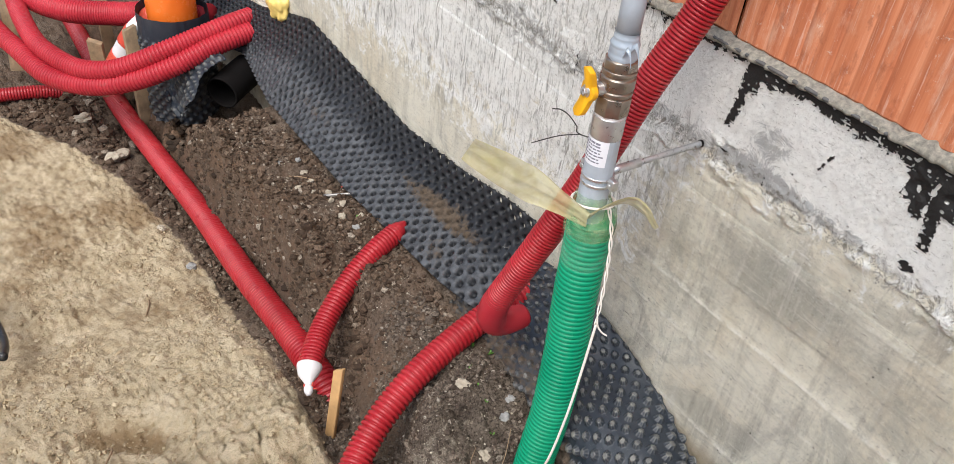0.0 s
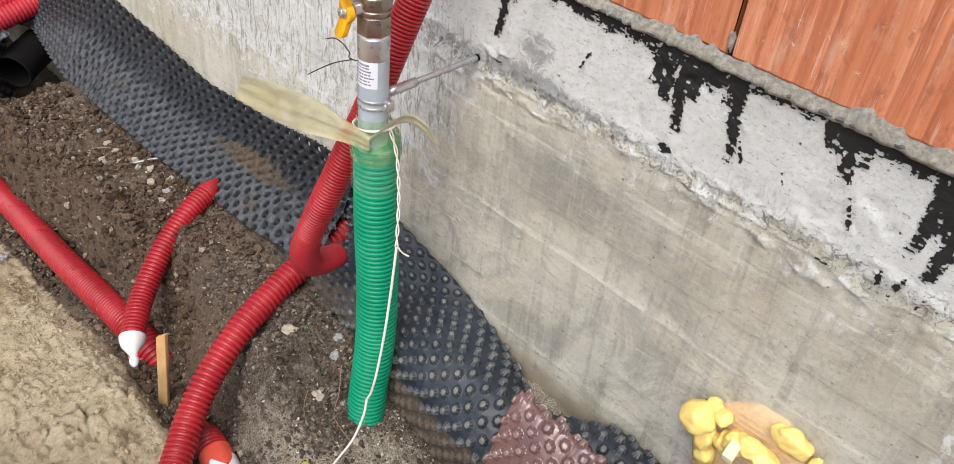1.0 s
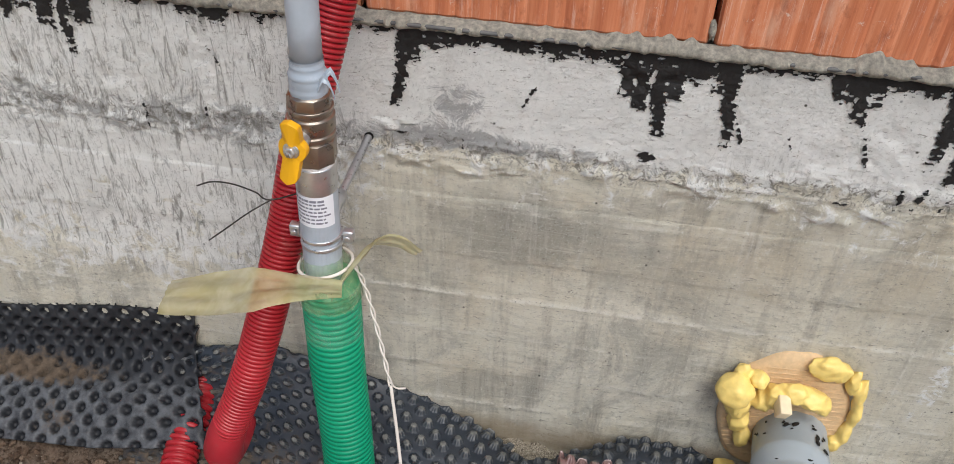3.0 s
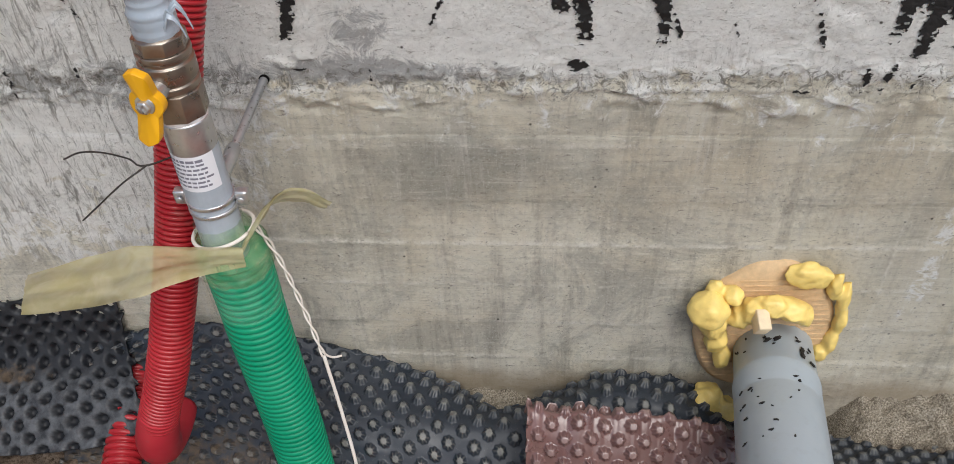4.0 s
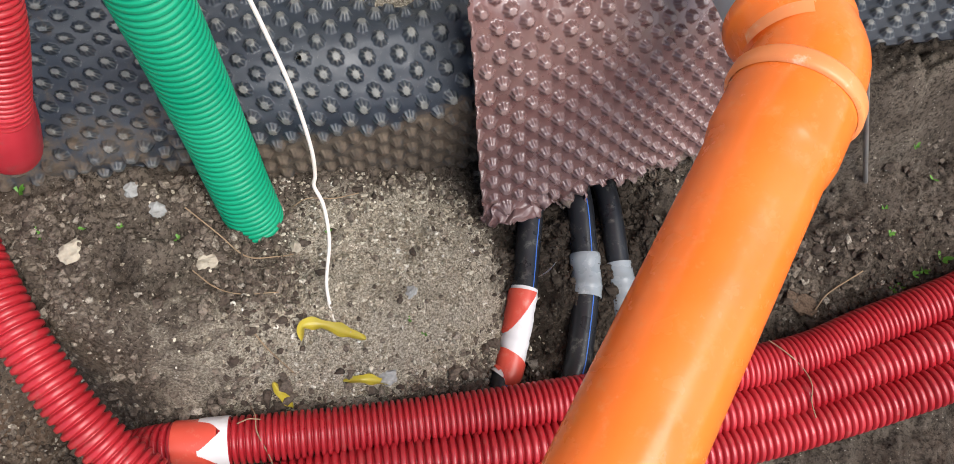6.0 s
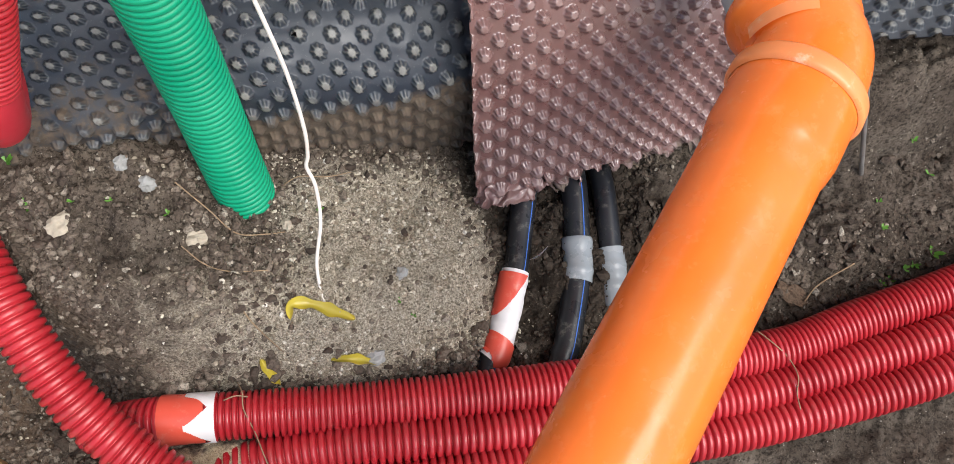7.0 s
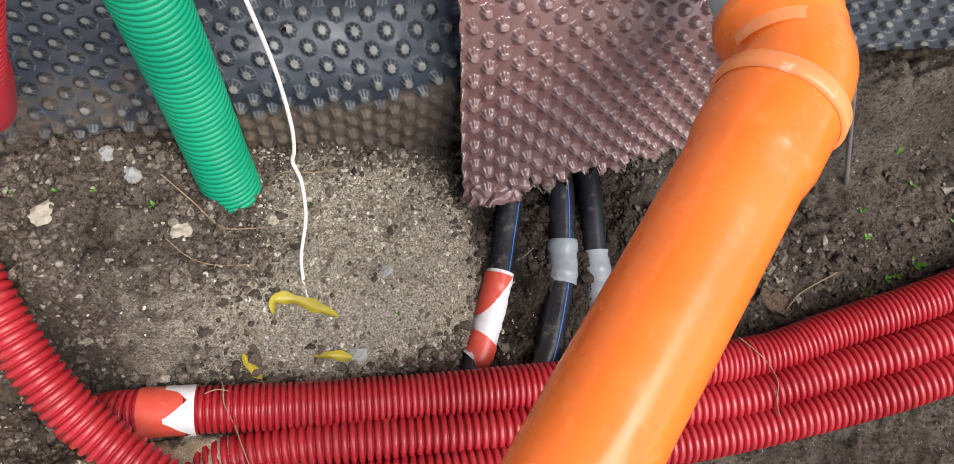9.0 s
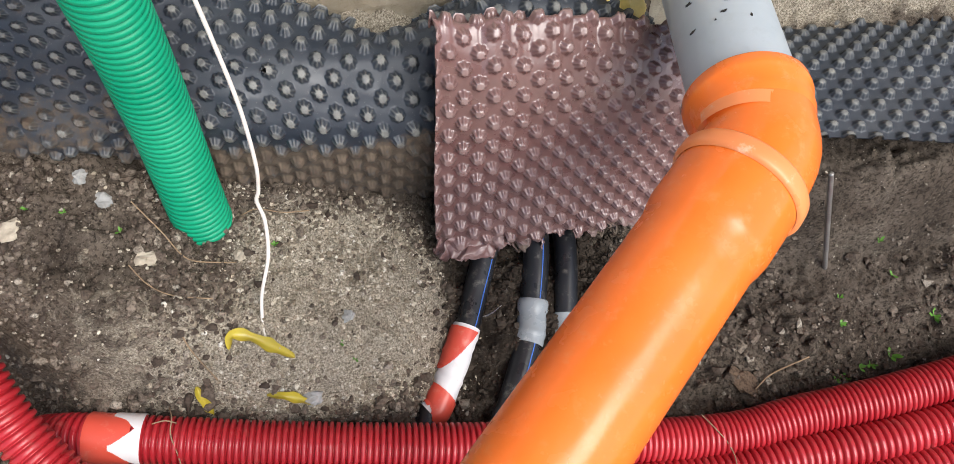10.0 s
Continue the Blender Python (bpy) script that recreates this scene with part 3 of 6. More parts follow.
def build_ground():
    def axis(core_a, core_b, step_size, reach):
        core = np.arange(core_a, core_b, step_size)
        out = step_size * 1.35 ** np.arange(1, 60)
        out = np.cumsum(out)
        out = out[out < reach]
        return np.r_[(core_a - out)[::-1], core, core_b + out]
    xs, ys = axis(-0.55, 1.15, 0.0042, 900), axis(-0.95, 0.03, 0.0045, 900)
    xs = np.r_[xs[xs < -3.4], np.arange(-3.4, -2.305, 0.014), np.arange(-2.3, -0.5503, 0.007), xs[xs >= -0.5505]]
    X, Y = np.meshgrid(xs, ys)
    far = np.maximum(np.abs(X + 0.3) - 3.0, np.abs(Y + 0.4) - 2.0)
    Z = np.where(far < 1.5, ground_full(X, Y), 0.0)
    level = -0.22 + 0.05 * (fbm(X, Y, 0.6, 3, 8) - 0.5)
    k = step(0.0, 1.4, far)
    Z = Z * (1 - k) + level * k
    Z = np.where(Y > 0.06, np.minimum(Z, -0.35), Z)
    me = grid_mesh("ground", np.stack([X, Y, Z], -1))
    near_line = np.interp(X, [-3, -0.5, -0.12, 0.2], [-0.31, -0.31, -0.34, -0.38])
    clay = np.maximum(step(0.07, 0.02, np.abs(Y - near_line)), 0.55) * step(-0.10, -0.4, X) * 1.0
    grit = grit_mask(X, Y) + 0.08 + 0.30 * np.exp(-((X + 0.06) / 0.15) ** 2 - ((Y + 0.35) / 0.08) ** 2) + 0.8 * step(-0.10, -0.04, Y) * step(-0.3, -0.1, X) * step(0.12, 0.08, Y)
    paint(me, "sand", np.maximum(sand_mask(X, Y), step(3.0, 6.0, -Y) * 0.6))
    paint(me, "clay", clay)
    paint(me, "grit", grit)
    paint(me, "moist_shade", moist_shade_mask(X, Y))
    paint(me, "damp_sand", 0.95 * np.exp(-((0.66 * (X + 0.53) + 0.75 * (Y + 0.755)) / 0.10) ** 2 - ((0.75 * (X + 0.53) - 0.66 * (Y + 0.755)) / 0.045) ** 2) + 0.30 * step(0.45, 0.75, fbm(X, Y, 4, 3, 88)) + 0.50 * step(-0.60, -0.95, X))
    ob = part("ground", me, SOIL)
    return tagged(ob, "dug dark brown soil beside pale dry sand", "ground", kind="structure")


GROUND = build_ground()


def on_ground(x, y):
    return float(ground_full(np.array([x]), np.array([y]))[0])


# ---- walls ----
def wall_y(x, z):
    """The face of the foundation wall, between the points of its grid."""
    xs, zs, grid = wall_y.table
    i = np.clip(np.searchsorted(xs, x) - 1, 0, len(xs) - 2)
    j = np.clip(np.searchsorted(zs, z) - 1, 0, len(zs) - 2)
    u, v = (x - xs[i]) / (xs[i + 1] - xs[i]), (z - zs[j]) / (zs[j + 1] - zs[j])
    return (grid[j, i] * (1 - u) + grid[j, i + 1] * u) * (1 - v) + (grid[j + 1, i] * (1 - u) + grid[j + 1, i + 1] * u) * v


def build_wall():
    xs = np.r_[-6, -4, np.arange(-2.6, -0.6, 0.007), np.arange(-0.6, 1.2, 0.0036), np.arange(1.2, 1.5, 0.007), 3, 5]
    zs = np.r_[-0.6, -0.4, np.arange(-0.15, 0.54, 0.006), np.arange(0.54, 0.7651, 0.003)]
    X, Z = np.meshgrid(xs, zs)
    boards = np.array([0.02, 0.09, 0.16, 0.232, 0.306, 0.377, 0.447, 0.525, 0.60])
    seam = np.zeros_like(X)
    lift = np.zeros_like(X)
    wav = Z + 0.004 * (fbm(X, Z * 0, 5, 2, 3) - 0.5)
    for i, b in enumerate(boards):
        seam += np.exp(-((wav - b) / 0.0028) ** 2) * (0.35 + 0.65 * grain(X, X * 0, 6, 40 + i))
        lift += step(b - 0.004, b + 0.004, wav) * (0.0016 * math.sin(i * 2.3) )
    ends = np.zeros_like(X)
    for i, xb in enumerate((-1.9, -1.15, -0.62, 0.018, 0.69, 1.2)):
        ends += np.exp(-((X + 0.01 * np.sin(Z * 3 + i) - xb) / 0.002) ** 2) * 0.7
    under = step(0.655, 0.625, Z + 0.02 * (fbm(X, Z * 0, 8, 3, 11) - 0.5))
    # the lip where the last pour ran over the boards
    lipz = 0.630 + 0.03 * (fbm(X, X * 0, 6, 3, 21) - 0.5)
    lip = np.exp(-((Z - lipz) / 0.012) ** 2) * np.maximum(0, fbm(X, Z * 1.8, 30, 5, 25, 0.7) - 0.47) * 0.018
    lip2z = 0.588 + 0.05 * (fbm(X, X * 0, 4, 3, 22) - 0.5)
    lip = lip + np.exp(-((Z - lip2z) / 0.015) ** 2) * np.maximum(0, fbm(X, Z * 1.8, 34, 5, 26, 0.7) - 0.47) * 0.020
    fine = 0.0030 * (fbm(X, Z, 50, 4, 2, 0.7) - 0.5) + 0.003 * (fbm(X, Z, 7, 3, 12) - 0.5)
    chips = 0.004 * np.maximum(0, fbm(X, Z, 26, 4, 14, 0.65) - 0.60) * step(0.50, 0.60, Z)
    Y = -(lip + fine - chips * 3 + lift * under + seam * under * 0.0014 + ends * under * 0.0012)
    wall_y.table = (xs, zs, Y)
    me = grid_mesh("wall", np.stack([X, Y, Z], -1))
    lime = step(0.60, 0.655, Z) * 0.86 + lip * 40 + 0.80 * step(0.20, 0.48, Z) * step(0.06, -0.20, X)
    lime = lime + 0.30 * seam * under * (fbm(X, Z * 0, 12, 3, 71) - 0.35) + 0.35 * step(0.46, 0.62, Z) + 0.5 * np.exp(-((X - 0.98) / 0.12) ** 2 - ((Z - 0.32) / 0.1) ** 2)
    streak = step(0.62, 0.75, fbm(X, Z * 0.06, 20, 3, 51)) * step(0.15, 0.35, Z)
    lime = lime + 0.5 * streak + ends * 0.15
    paint(me, "lime", np.clip(lime, 0, 1.2))
    damp = 1.0 * np.exp(-((X - 0.16) / 0.11) ** 2 - ((Z - 0.50) / 0.07) ** 2) + 0.6 * np.exp(-((X - 0.36) / 0.12) ** 2 - ((Z - 0.47) / 0.08) ** 2) + 0.55 * np.exp(-((X - 0.05) / 0.10) ** 2 - ((Z - 0.36) / 0.08) ** 2) + 0.45 * np.exp(-((X - 0.85) / 0.2) ** 2 - ((Z - 0.42) / 0.08) ** 2)
    smear = 0.75 * np.exp(-((X - 0.09) / 0.045) ** 2 - ((Z - 0.675) / 0.035) ** 2) + 0.6 * np.exp(-((X - 0.10) / 0.16) ** 2 - ((Z - 0.625) / 0.016) ** 2) + 0.35 * np.exp(-((Z - 0.61) / 0.03) ** 2) + 0.3 * step(0.0, -0.2, X) * step(0.40, 0.55, Z) * step(0.74, 0.68, Z)
    paint(me, "brush", 0.42 * step(0.02, -0.15, X) * step(0.25, 0.45, Z) + 0.1 * step(0.35, 0.5, Z) - 0.25 * step(0.64, 0.68, Z) * step(-0.2, 0.0, X))
    paint(me, "rag", 0.62 * np.exp(-((Z - 0.605) / 0.035) ** 2) + 0.25 * step(0.56, 0.64, Z))
    paint(me, "edge", (seam + ends) * under)
    paint(me, "damp", damp)
    paint(me, "smear", smear)
    paint(me, "stain", np.clip(step(0.26, 0.08, Z) * 0.55 + 0.3 * np.exp(-((Z - 0.10) / 0.03) ** 2), 0, 1))
    face = part("wall_foundation", me, CONCRETE)
    tagged(face, "weathered grey cast concrete foundation wall with board marks", "wall", kind="structure")
    core = part("wall_core", box_bm(11, 0.28, 1.36, 0.0, Matrix.Translation((-0.5, 0.155, 0.075))), CONCRETE, face)
    return face


WALL = build_wall()


def build_coating():
    """The black coating under the first brick course: a thin skin with a ragged edge, narrow runs and splashes."""
    xs = np.r_[np.arange(-2.4, -0.95, 0.004), np.arange(-0.95, -0.6, 0.0012), np.arange(-0.6, 0.95, 0.0008), np.arange(0.95, 1.3, 0.0016)]
    zs = np.arange(0.585, 0.7665, 0.0008)
    X, Z = np.meshgrid(xs, zs)
    runs = [(-0.90, 0.05, 0.010), (-0.74, 0.03, 0.02), (-0.60, 0.055, 0.008), (-0.447, 0.045, 0.008), (-0.432, 0.03, 0.02), (-0.398, 0.050, 0.012), (-0.374, 0.082, 0.006), (-0.350, 0.042, 0.012), (-0.20, 0.020, 0.03),
            (0.024, 0.100, 0.0075), (0.034, 0.045, 0.014), (0.055, 0.030, 0.012), (0.285, 0.060, 0.010), (0.300, 0.075, 0.009), (0.321, 0.108, 0.008), (0.338, 0.060, 0.010), (0.36, 0.035, 0.012),
            (0.396, 0.108, 0.0075), (0.387, 0.04, 0.012), (0.45, 0.014, 0.012), (0.528, 0.062, 0.008), (0.515, 0.034, 0.020), (0.54, 0.035, 0.012), (0.60, 0.020, 0.012), (0.622, 0.105, 0.008), (0.636, 0.075, 0.006), (0.652, 0.125, 0.009), (0.670, 0.085, 0.010), (0.64, 0.06, 0.02), (0.69, 0.115, 0.010), (0.708, 0.090, 0.010), (0.70, 0.07, 0.05), (0.724, 0.130, 0.011), (0.745, 0.110, 0.010), (0.80, 0.07, 0.012), (0.93, 0.04, 0.02)]
    flat = xs * 0
    depth = 0.002 + 0.016 * fbm(xs, flat, 14, 3, 3) * step(-0.25, 0.05, xs) + 0.010 * fbm(xs, flat, 110, 3, 4, 0.7) + 0.010 * step(0.05, -0.02, np.abs(xs - 0.20) - 0.14) * (xs < 0.36) + 0.03 * step(0.66, 0.72, xs)
    teeth = 0.65 * fbm(X * 0.45, Z, 420, 3, 5, 0.7) + 0.35 * fbm(X, Z * 0.7, 110, 3, 6) - 0.5
    below = 0.765 - Z
    cover = depth[None, :] - below + 0.030 * teeth
    # worn through in flecks
    cover = cover - 0.006 * step(0.62, 0.72, fbm(X * 0.5, Z, 330, 3, 44, 0.6)) - 0.010 * step(0.62, 0.70, fbm(X * 0.6, Z, 120, 3, 45, 0.6))
    for cx, ln, w in runs:
        side = w + 0.0014 - np.abs(X - cx - 0.004 * np.sin(below * 40 + cx * 9)) - 0.25 * w * step(ln * 0.5, ln, below)
        end = (ln - below) * 0.35
        cover = np.maximum(cover, np.minimum(side, end) + 0.016 * teeth)
    for cx, cz, w, h, lean in [(0.317, 0.631, 0.011, 0.008, 0), (0.174, 0.691, 0.0032, 0.020, 0.45), (0.412, 0.676, 0.003, 0.018, -0.35), (0.470, 0.668, 0.002, 0.009, -0.3), (0.550, 0.670, 0.0032, 0.019, -0.3), (0.605, 0.615, 0.005, 0.012, 0.1), (0.627, 0.62, 0.005, 0.016, 0.3),
                               (-0.20, 0.700, 0.0025, 0.012, -0.6), (0.024, 0.626, 0.010, 0.0022, 0), (0.10, 0.617, 0.0016, 0.014, 0), (-0.30, 0.60, 0.002, 0.018, -0.1), (-0.22, 0.62, 0.0015, 0.014, 0), (-0.52, 0.70, 0.002, 0.03, -0.3), (0.548, 0.600, 0.012, 0.0022, 0), (0.655, 0.615, 0.003, 0.012, 0.2), (0.72, 0.62, 0.005, 0.012, 0.2)]:
        dz = Z - cz
        d = 1 - np.sqrt(((X - cx - lean * dz) / w) ** 2 + (dz / h) ** 2)
        cover = np.maximum(cover, d * min(w, h) + 0.008 * teeth)
    cover = cover - 0.004 * step(0.58, 0.68, fbm(X * 0.5, Z, 260, 2, 46))
    on = cover > 0
    cell = on[:-1, :-1] & on[:-1, 1:] & on[1:, 1:] & on[1:, :-1]
    n, m = X.shape
    idx = np.arange(n * m).reshape(n, m)
    quads = np.stack([idx[:-1, :-1], idx[:-1, 1:], idx[1:, 1:], idx[1:, :-1]], -1)[cell]
    jx = X + 0.0008 * (lattice(idx, idx * 3 + 1, 3) - 0.5)
    jz = Z + 0.0008 * (lattice(idx, idx * 7 + 2, 4) - 0.5)
    Y = wall_y(X, Z) - 0.0012 - 0.0008 * fbm(X, Z, 160, 2, 8)
    used, quads = np.unique(quads, return_inverse=True)
    pts = np.stack([jx, Y, jz], -1).reshape(-1, 3)[used]
    me = mesh_from("coating", pts, quads.reshape(-1, 4).tolist())
    coat = part("trim_bitumen_coating", me, BITUMEN)
    tagged(coat, "black bitumen coating with ragged runs on concrete", "coating", kind="structure")
    path = [(x, -0.006 - 0.003 * noise.noise((x * 4, 0, 0)), 0.768 + 0.003 * noise.noise((x * 6, 3, 0))) for x in np.arange(-2.6, 1.6, 0.03)]
    part("sealing_strip", tube("strip", path, 0.0026, 6, 0.01), STRIP, coat, "thin grey edge of the sealing strip")
    return coat


build_coating()


def build_bricks():
    wall = thing("wall_brick", (0, 0.15, 0.775), "wall of ribbed orange hollow clay blocks", "wall", kind="structure")
    length, height, bed = 0.378, 0.238, 0.012

    def block(w, h):
        n = 120
        us = np.linspace(0, 1, n)
        prof = -0.0040 * np.abs(np.sin((us + 0.012 * np.sin(us * 23)) * np.pi * 15)) ** 0.6 * (0.6 + 0.4 * grain(us, us * 0, 9, 3))
        prof = prof * (1 - np.exp(-((us - 0.93) / 0.06) ** 2))
        prof[0] += 0.004
        prof[-1] += 0.004
        verts, faces = [], []
        for z, back in ((0, 0.003), (0.004, 0), (h - 0.004, 0), (h, 0.003)):
            verts += [(u * w, p + back, z) for u, p in zip(us, prof)]
        for r in range(3):
            for k in range(n - 1):
                a = r * n + k
                faces.append((a, a + 1, a + 1 + n, a + n))
        base = len(verts)
        verts += [(0, 0.24, 0), (w, 0.24, 0), (w, 0.24, h), (0, 0.24, h)]
        faces += [(base + 1, base, base + 3, base + 2), (0, base, base + 3, 3 * n), (n - 1, 4 * n - 1, base + 2, base + 1)[::1], tuple(range(n))[::-1] + (base, base + 1)[::1], tuple(range(3 * n, 4 * n)) + (base + 2, base + 3)]
        return mesh_from("clay_block", verts, faces, False)
    me = block(length - 0.006, height)
    me.materials.append(CLAY)
    for row in range(9):
        z = 0.776 + row * (height + bed)
        shift = -0.017 if row % 2 == 0 else 0.17
        for k in range(-8, 6):
            ob = new("clay_block", me)
            x = shift + k * length + 0.003
            ob.matrix_basis = pose(x, 0.004 + 0.0015 * math.sin(k * 5.1 + row), z + 0.001 * math.sin(k * 2.7), 0, 0, 0.25 * math.sin(k * 3.3 + row * 1.7))
            ob.parent = wall
            ob.matrix_parent_inverse = Matrix.Translation((0, 0.15, 0.775)).inverted()
    for row in range(9):
        z0 = 0.776 + row * (height + bed)
        xs = np.arange(-3.2, 2.2, 0.002 if row == 0 else 0.05)
        if row == 0:
            top = 0.777 + 0.016 * np.maximum(0, grain(xs, xs * 0, 26, 3) - 0.45) * grain(xs, xs * 0, 5, 9) * 1.5 + 0.026 * np.maximum(0, grain(xs, xs * 0, 85, 4) - 0.3) * grain(xs, xs * 0, 13, 14)
            low = 0.762 + 0.003 * grain(xs, xs * 0, 20, 5)
            out = -0.0035 - 0.004 * grain(xs, xs * 0, 40, 6) - 0.006 * grain(xs, xs * 0, 150, 7)
        else:
            top, low, out = np.full(len(xs), z0 + 0.002), np.full(len(xs), z0 - bed - 0.002), np.full(len(xs), 0.006)
        rows = []
        for f, o in ((0.0, 0.02), (0.05, 1.0), (0.35, 1.1), (0.7, 0.8), (1.0, 0.0)):
            rows.append(np.stack([xs, out * o + (0.004 if o < 0.1 else 0.0), low + (top - low) * f], -1))
        rows = [np.stack([xs, np.full(len(xs), 0.2), low], -1)] + rows
        part("mortar_bed", grid_mesh("bed", np.array(rows)), MORTAR, wall)
    part("joint_filling", box_bm(4.9, 0.04, 2.2, 0, Matrix.Translation((-0.40, 0.06, 1.90))), BLACKHOLE, wall)
    # mortar smear at the foot of a joint
    part("mortar_smear", lump_mesh("smear", (0.004, 0.006, 0.012), 5, 0.5), MORTAR, wall).matrix_basis = pose(0.360, 0.006, 0.792)
    plug = part("foam_plug", lump_mesh("plug", (0.012, 0.004, 0.012), 9, 0.35), PLUG, wall, "round ochre plug")
    plug.matrix_basis = pose(0.486, 0.002, 0.906)
    return wall


build_bricks()


# ---- dimpled membranes ----
def sheet(stations, du, dv):
    """A sheet through cross-sections: rows of (x, ((dx, y, z), ...)), with the same count of points in each."""
    xs = np.array([s[0] for s in stations])
    prof = np.array([[(x + p[0], p[1], p[2]) for p in pts] for x, pts in stations], float)
    n = prof.shape[1]
    x_at, s_at = spline(np.stack([xs, xs * 0, xs * 0], 1), du)
    cols = []
    for j in range(n):
        cols.append(np.stack([np.interp(x_at[:, 0], xs, prof[:, j, k]) for k in range(3)], 1))
    cols = np.array(cols)
    # soften the kinks between stations
    for _ in range(max(1, int(0.05 / du))):
        cols[:, 1:-1] = 0.25 * cols[:, :-2] + 0.5 * cols[:, 1:-1] + 0.25 * cols[:, 2:]
    length = np.linalg.norm(np.diff(prof, axis=1), axis=2).sum(1).mean()
    m = int(length / dv)
    out = np.zeros((m, cols.shape[1], 3))
    for i in range(cols.shape[1]):
        p, _ = spline(cols[:, i], 0.004)
        s = np.linspace(0, 1, len(p))
        q = np.linspace(0, 1, m)
        out[:, i] = np.stack([np.interp(q, s, p[:, k]) for k in range(3)], 1)
    U = np.tile(s_at[None, :], (m, 1))
    V = np.tile(np.linspace(0, length, m)[:, None], (1, cols.shape[1]))
    return out, U, V


def dimple(U, V, pitch=0.0335, star=0.0):
    """Frustum studs on a staggered lattice: height 0 to 1, and a mask for their tops and the painted gloss on their
    flutes.
    """
    row = V / (pitch / 2)
    best = np.full(U.shape, 9.0)
    ang = np.zeros(U.shape)
    for dr in (0, 1):
        r = np.floor(row) + dr
        off = (r % 2) * pitch / 2
        c = np.round((U - off) / pitch) * pitch + off
        d2 = (U - c) ** 2 + (V - r * pitch / 2) ** 2
        better = d2 < best
        best = np.where(better, d2, best)
        ang = np.where(better, np.arctan2(V - r * pitch / 2, U - c), ang)
    d = np.sqrt(best)
    # flat top, fluted flanks, rounded foot
    d = d * (1 - star * np.cos(8 * ang) * step(0.0030, 0.0050, d) * step(0.0094, 0.0074, d))
    h = np.clip((0.0090 - d) / 0.0047, 0, 1)
    # second term: lit ridges of the flutes, painted pale
    return h * (0.65 + 0.35 * h), np.maximum(step(0.0052, 0.0041, d), 0.6 * step(0.0088, 0.0058, d) * (0.5 + 0.5 * np.cos(8 * ang)) ** 1.5)


def membrane(name, stations, res, height, material, star, label, wrinkle=0.008, soil=None, seed=0, ragged=0.0, pitch=0.0335, hole=None):
    pos, U, V = sheet(stations, res, res)
    du, dv = np.gradient(pos, axis=1), np.gradient(pos, axis=0)
    nrm = np.cross(du, dv)
    nrm /= np.linalg.norm(nrm, axis=2)[..., None] + 1e-9
    nrm *= np.where(nrm[..., 1:2] - nrm[..., 2:3] > 0, -1.0, 1.0)
    bend = wrinkle * (fbm(U, V, 6, 3, seed + 60) - 0.5) * 2
    h, tip = dimple(U + 0.006 * grain(U, V, 7, 3), V + 0.006 * grain(U, V, 7, 4), pitch, star)
    crush = step(0.80, 0.66, fbm(U, V, 9, 2, seed + 5))
    bend = bend + 0.5 * wrinkle * (fbm(U * 0.35, V + 0.02 * grain(U, V, 6, seed), 26, 3, seed + 33) - 0.5)
    bend = bend * step(0, 0.03, V)
    pos = pos + nrm * (bend + height * h * (0.7 + 0.3 * crush))[..., None]
    if ragged:
        wave = ragged * (fbm(U[0], U[0] * 0, 14, 4, seed + 2, 0.6) - 0.5)
        pos[:, :, 2] += wave[None, :] * step(0.6, 1.0, V / V.max())
        wave = 0.35 * ragged * (fbm(U[0], U[0] * 0, 30, 4, seed + 12, 0.6) - 0.5)
        pos[:, :, 2] += wave[None, :] * step(0.4, 0.0, V / V.max())
    keep = None
    if ragged:
        # the torn edge: crumpled, with bites out of it
        low = step(0.84, 0.97, V / V.max())
        crumple = np.stack([fbm(U, V, 26, 4, seed + k, 0.6) - 0.5 for k in (70, 80, 90)], -1)
        pos = pos + crumple * (ragged * 1.3 * low)[..., None]
        keep = V / V.max() < 0.985 - 0.09 * step(0.42, 0.62, fbm(U, U * 0 + V * 0.25, 24, 3, seed + 7)) * step(0.03, 0.09, U) - 0.05 * grain(U, V, 90, seed + 8)
    if hole:
        keep = np.linalg.norm(pos - np.array(hole), axis=2) > 0.006 + 0.006 * grain(U, V, 160, 5)
    me = grid_mesh(name, pos, False, keep)
    # pitted sheet: dust plus painted sky sheen on flats; pits and steep strip darker
    paint(me, "tip", tip if height > 0 else (1 - h) ** 2 * (0.2 + 0.8 * step(-0.035, -0.075, pos[..., 1])))
    paint(me, "soil", soil(pos[..., 0], pos[..., 1], pos[..., 2]) if soil else np.zeros(U.shape))
    ob = part(name, me, material)
    mod = ob.modifiers.new("thickness", "SOLIDIFY")
    mod.thickness, mod.use_rim_only = 0.0022, True
    return tagged(ob, label, "dimple membrane", "drainage membranes")


def soil_left(x, y, z):
    d = step(-0.12, -0.17, y) * 0.25
    d = d + 0.95 * np.exp(-((x + 0.58) / 0.17) ** 2 - ((y + 0.052) / 0.026) ** 2) + 0.5 * np.exp(-((x + 0.50) / 0.05) ** 2 - ((y + 0.12) / 0.03) ** 2)
    d = d + 0.45 * np.exp(-((x + 1.15) / 0.22) ** 2 - ((y + 0.09) / 0.03) ** 2)
    return d


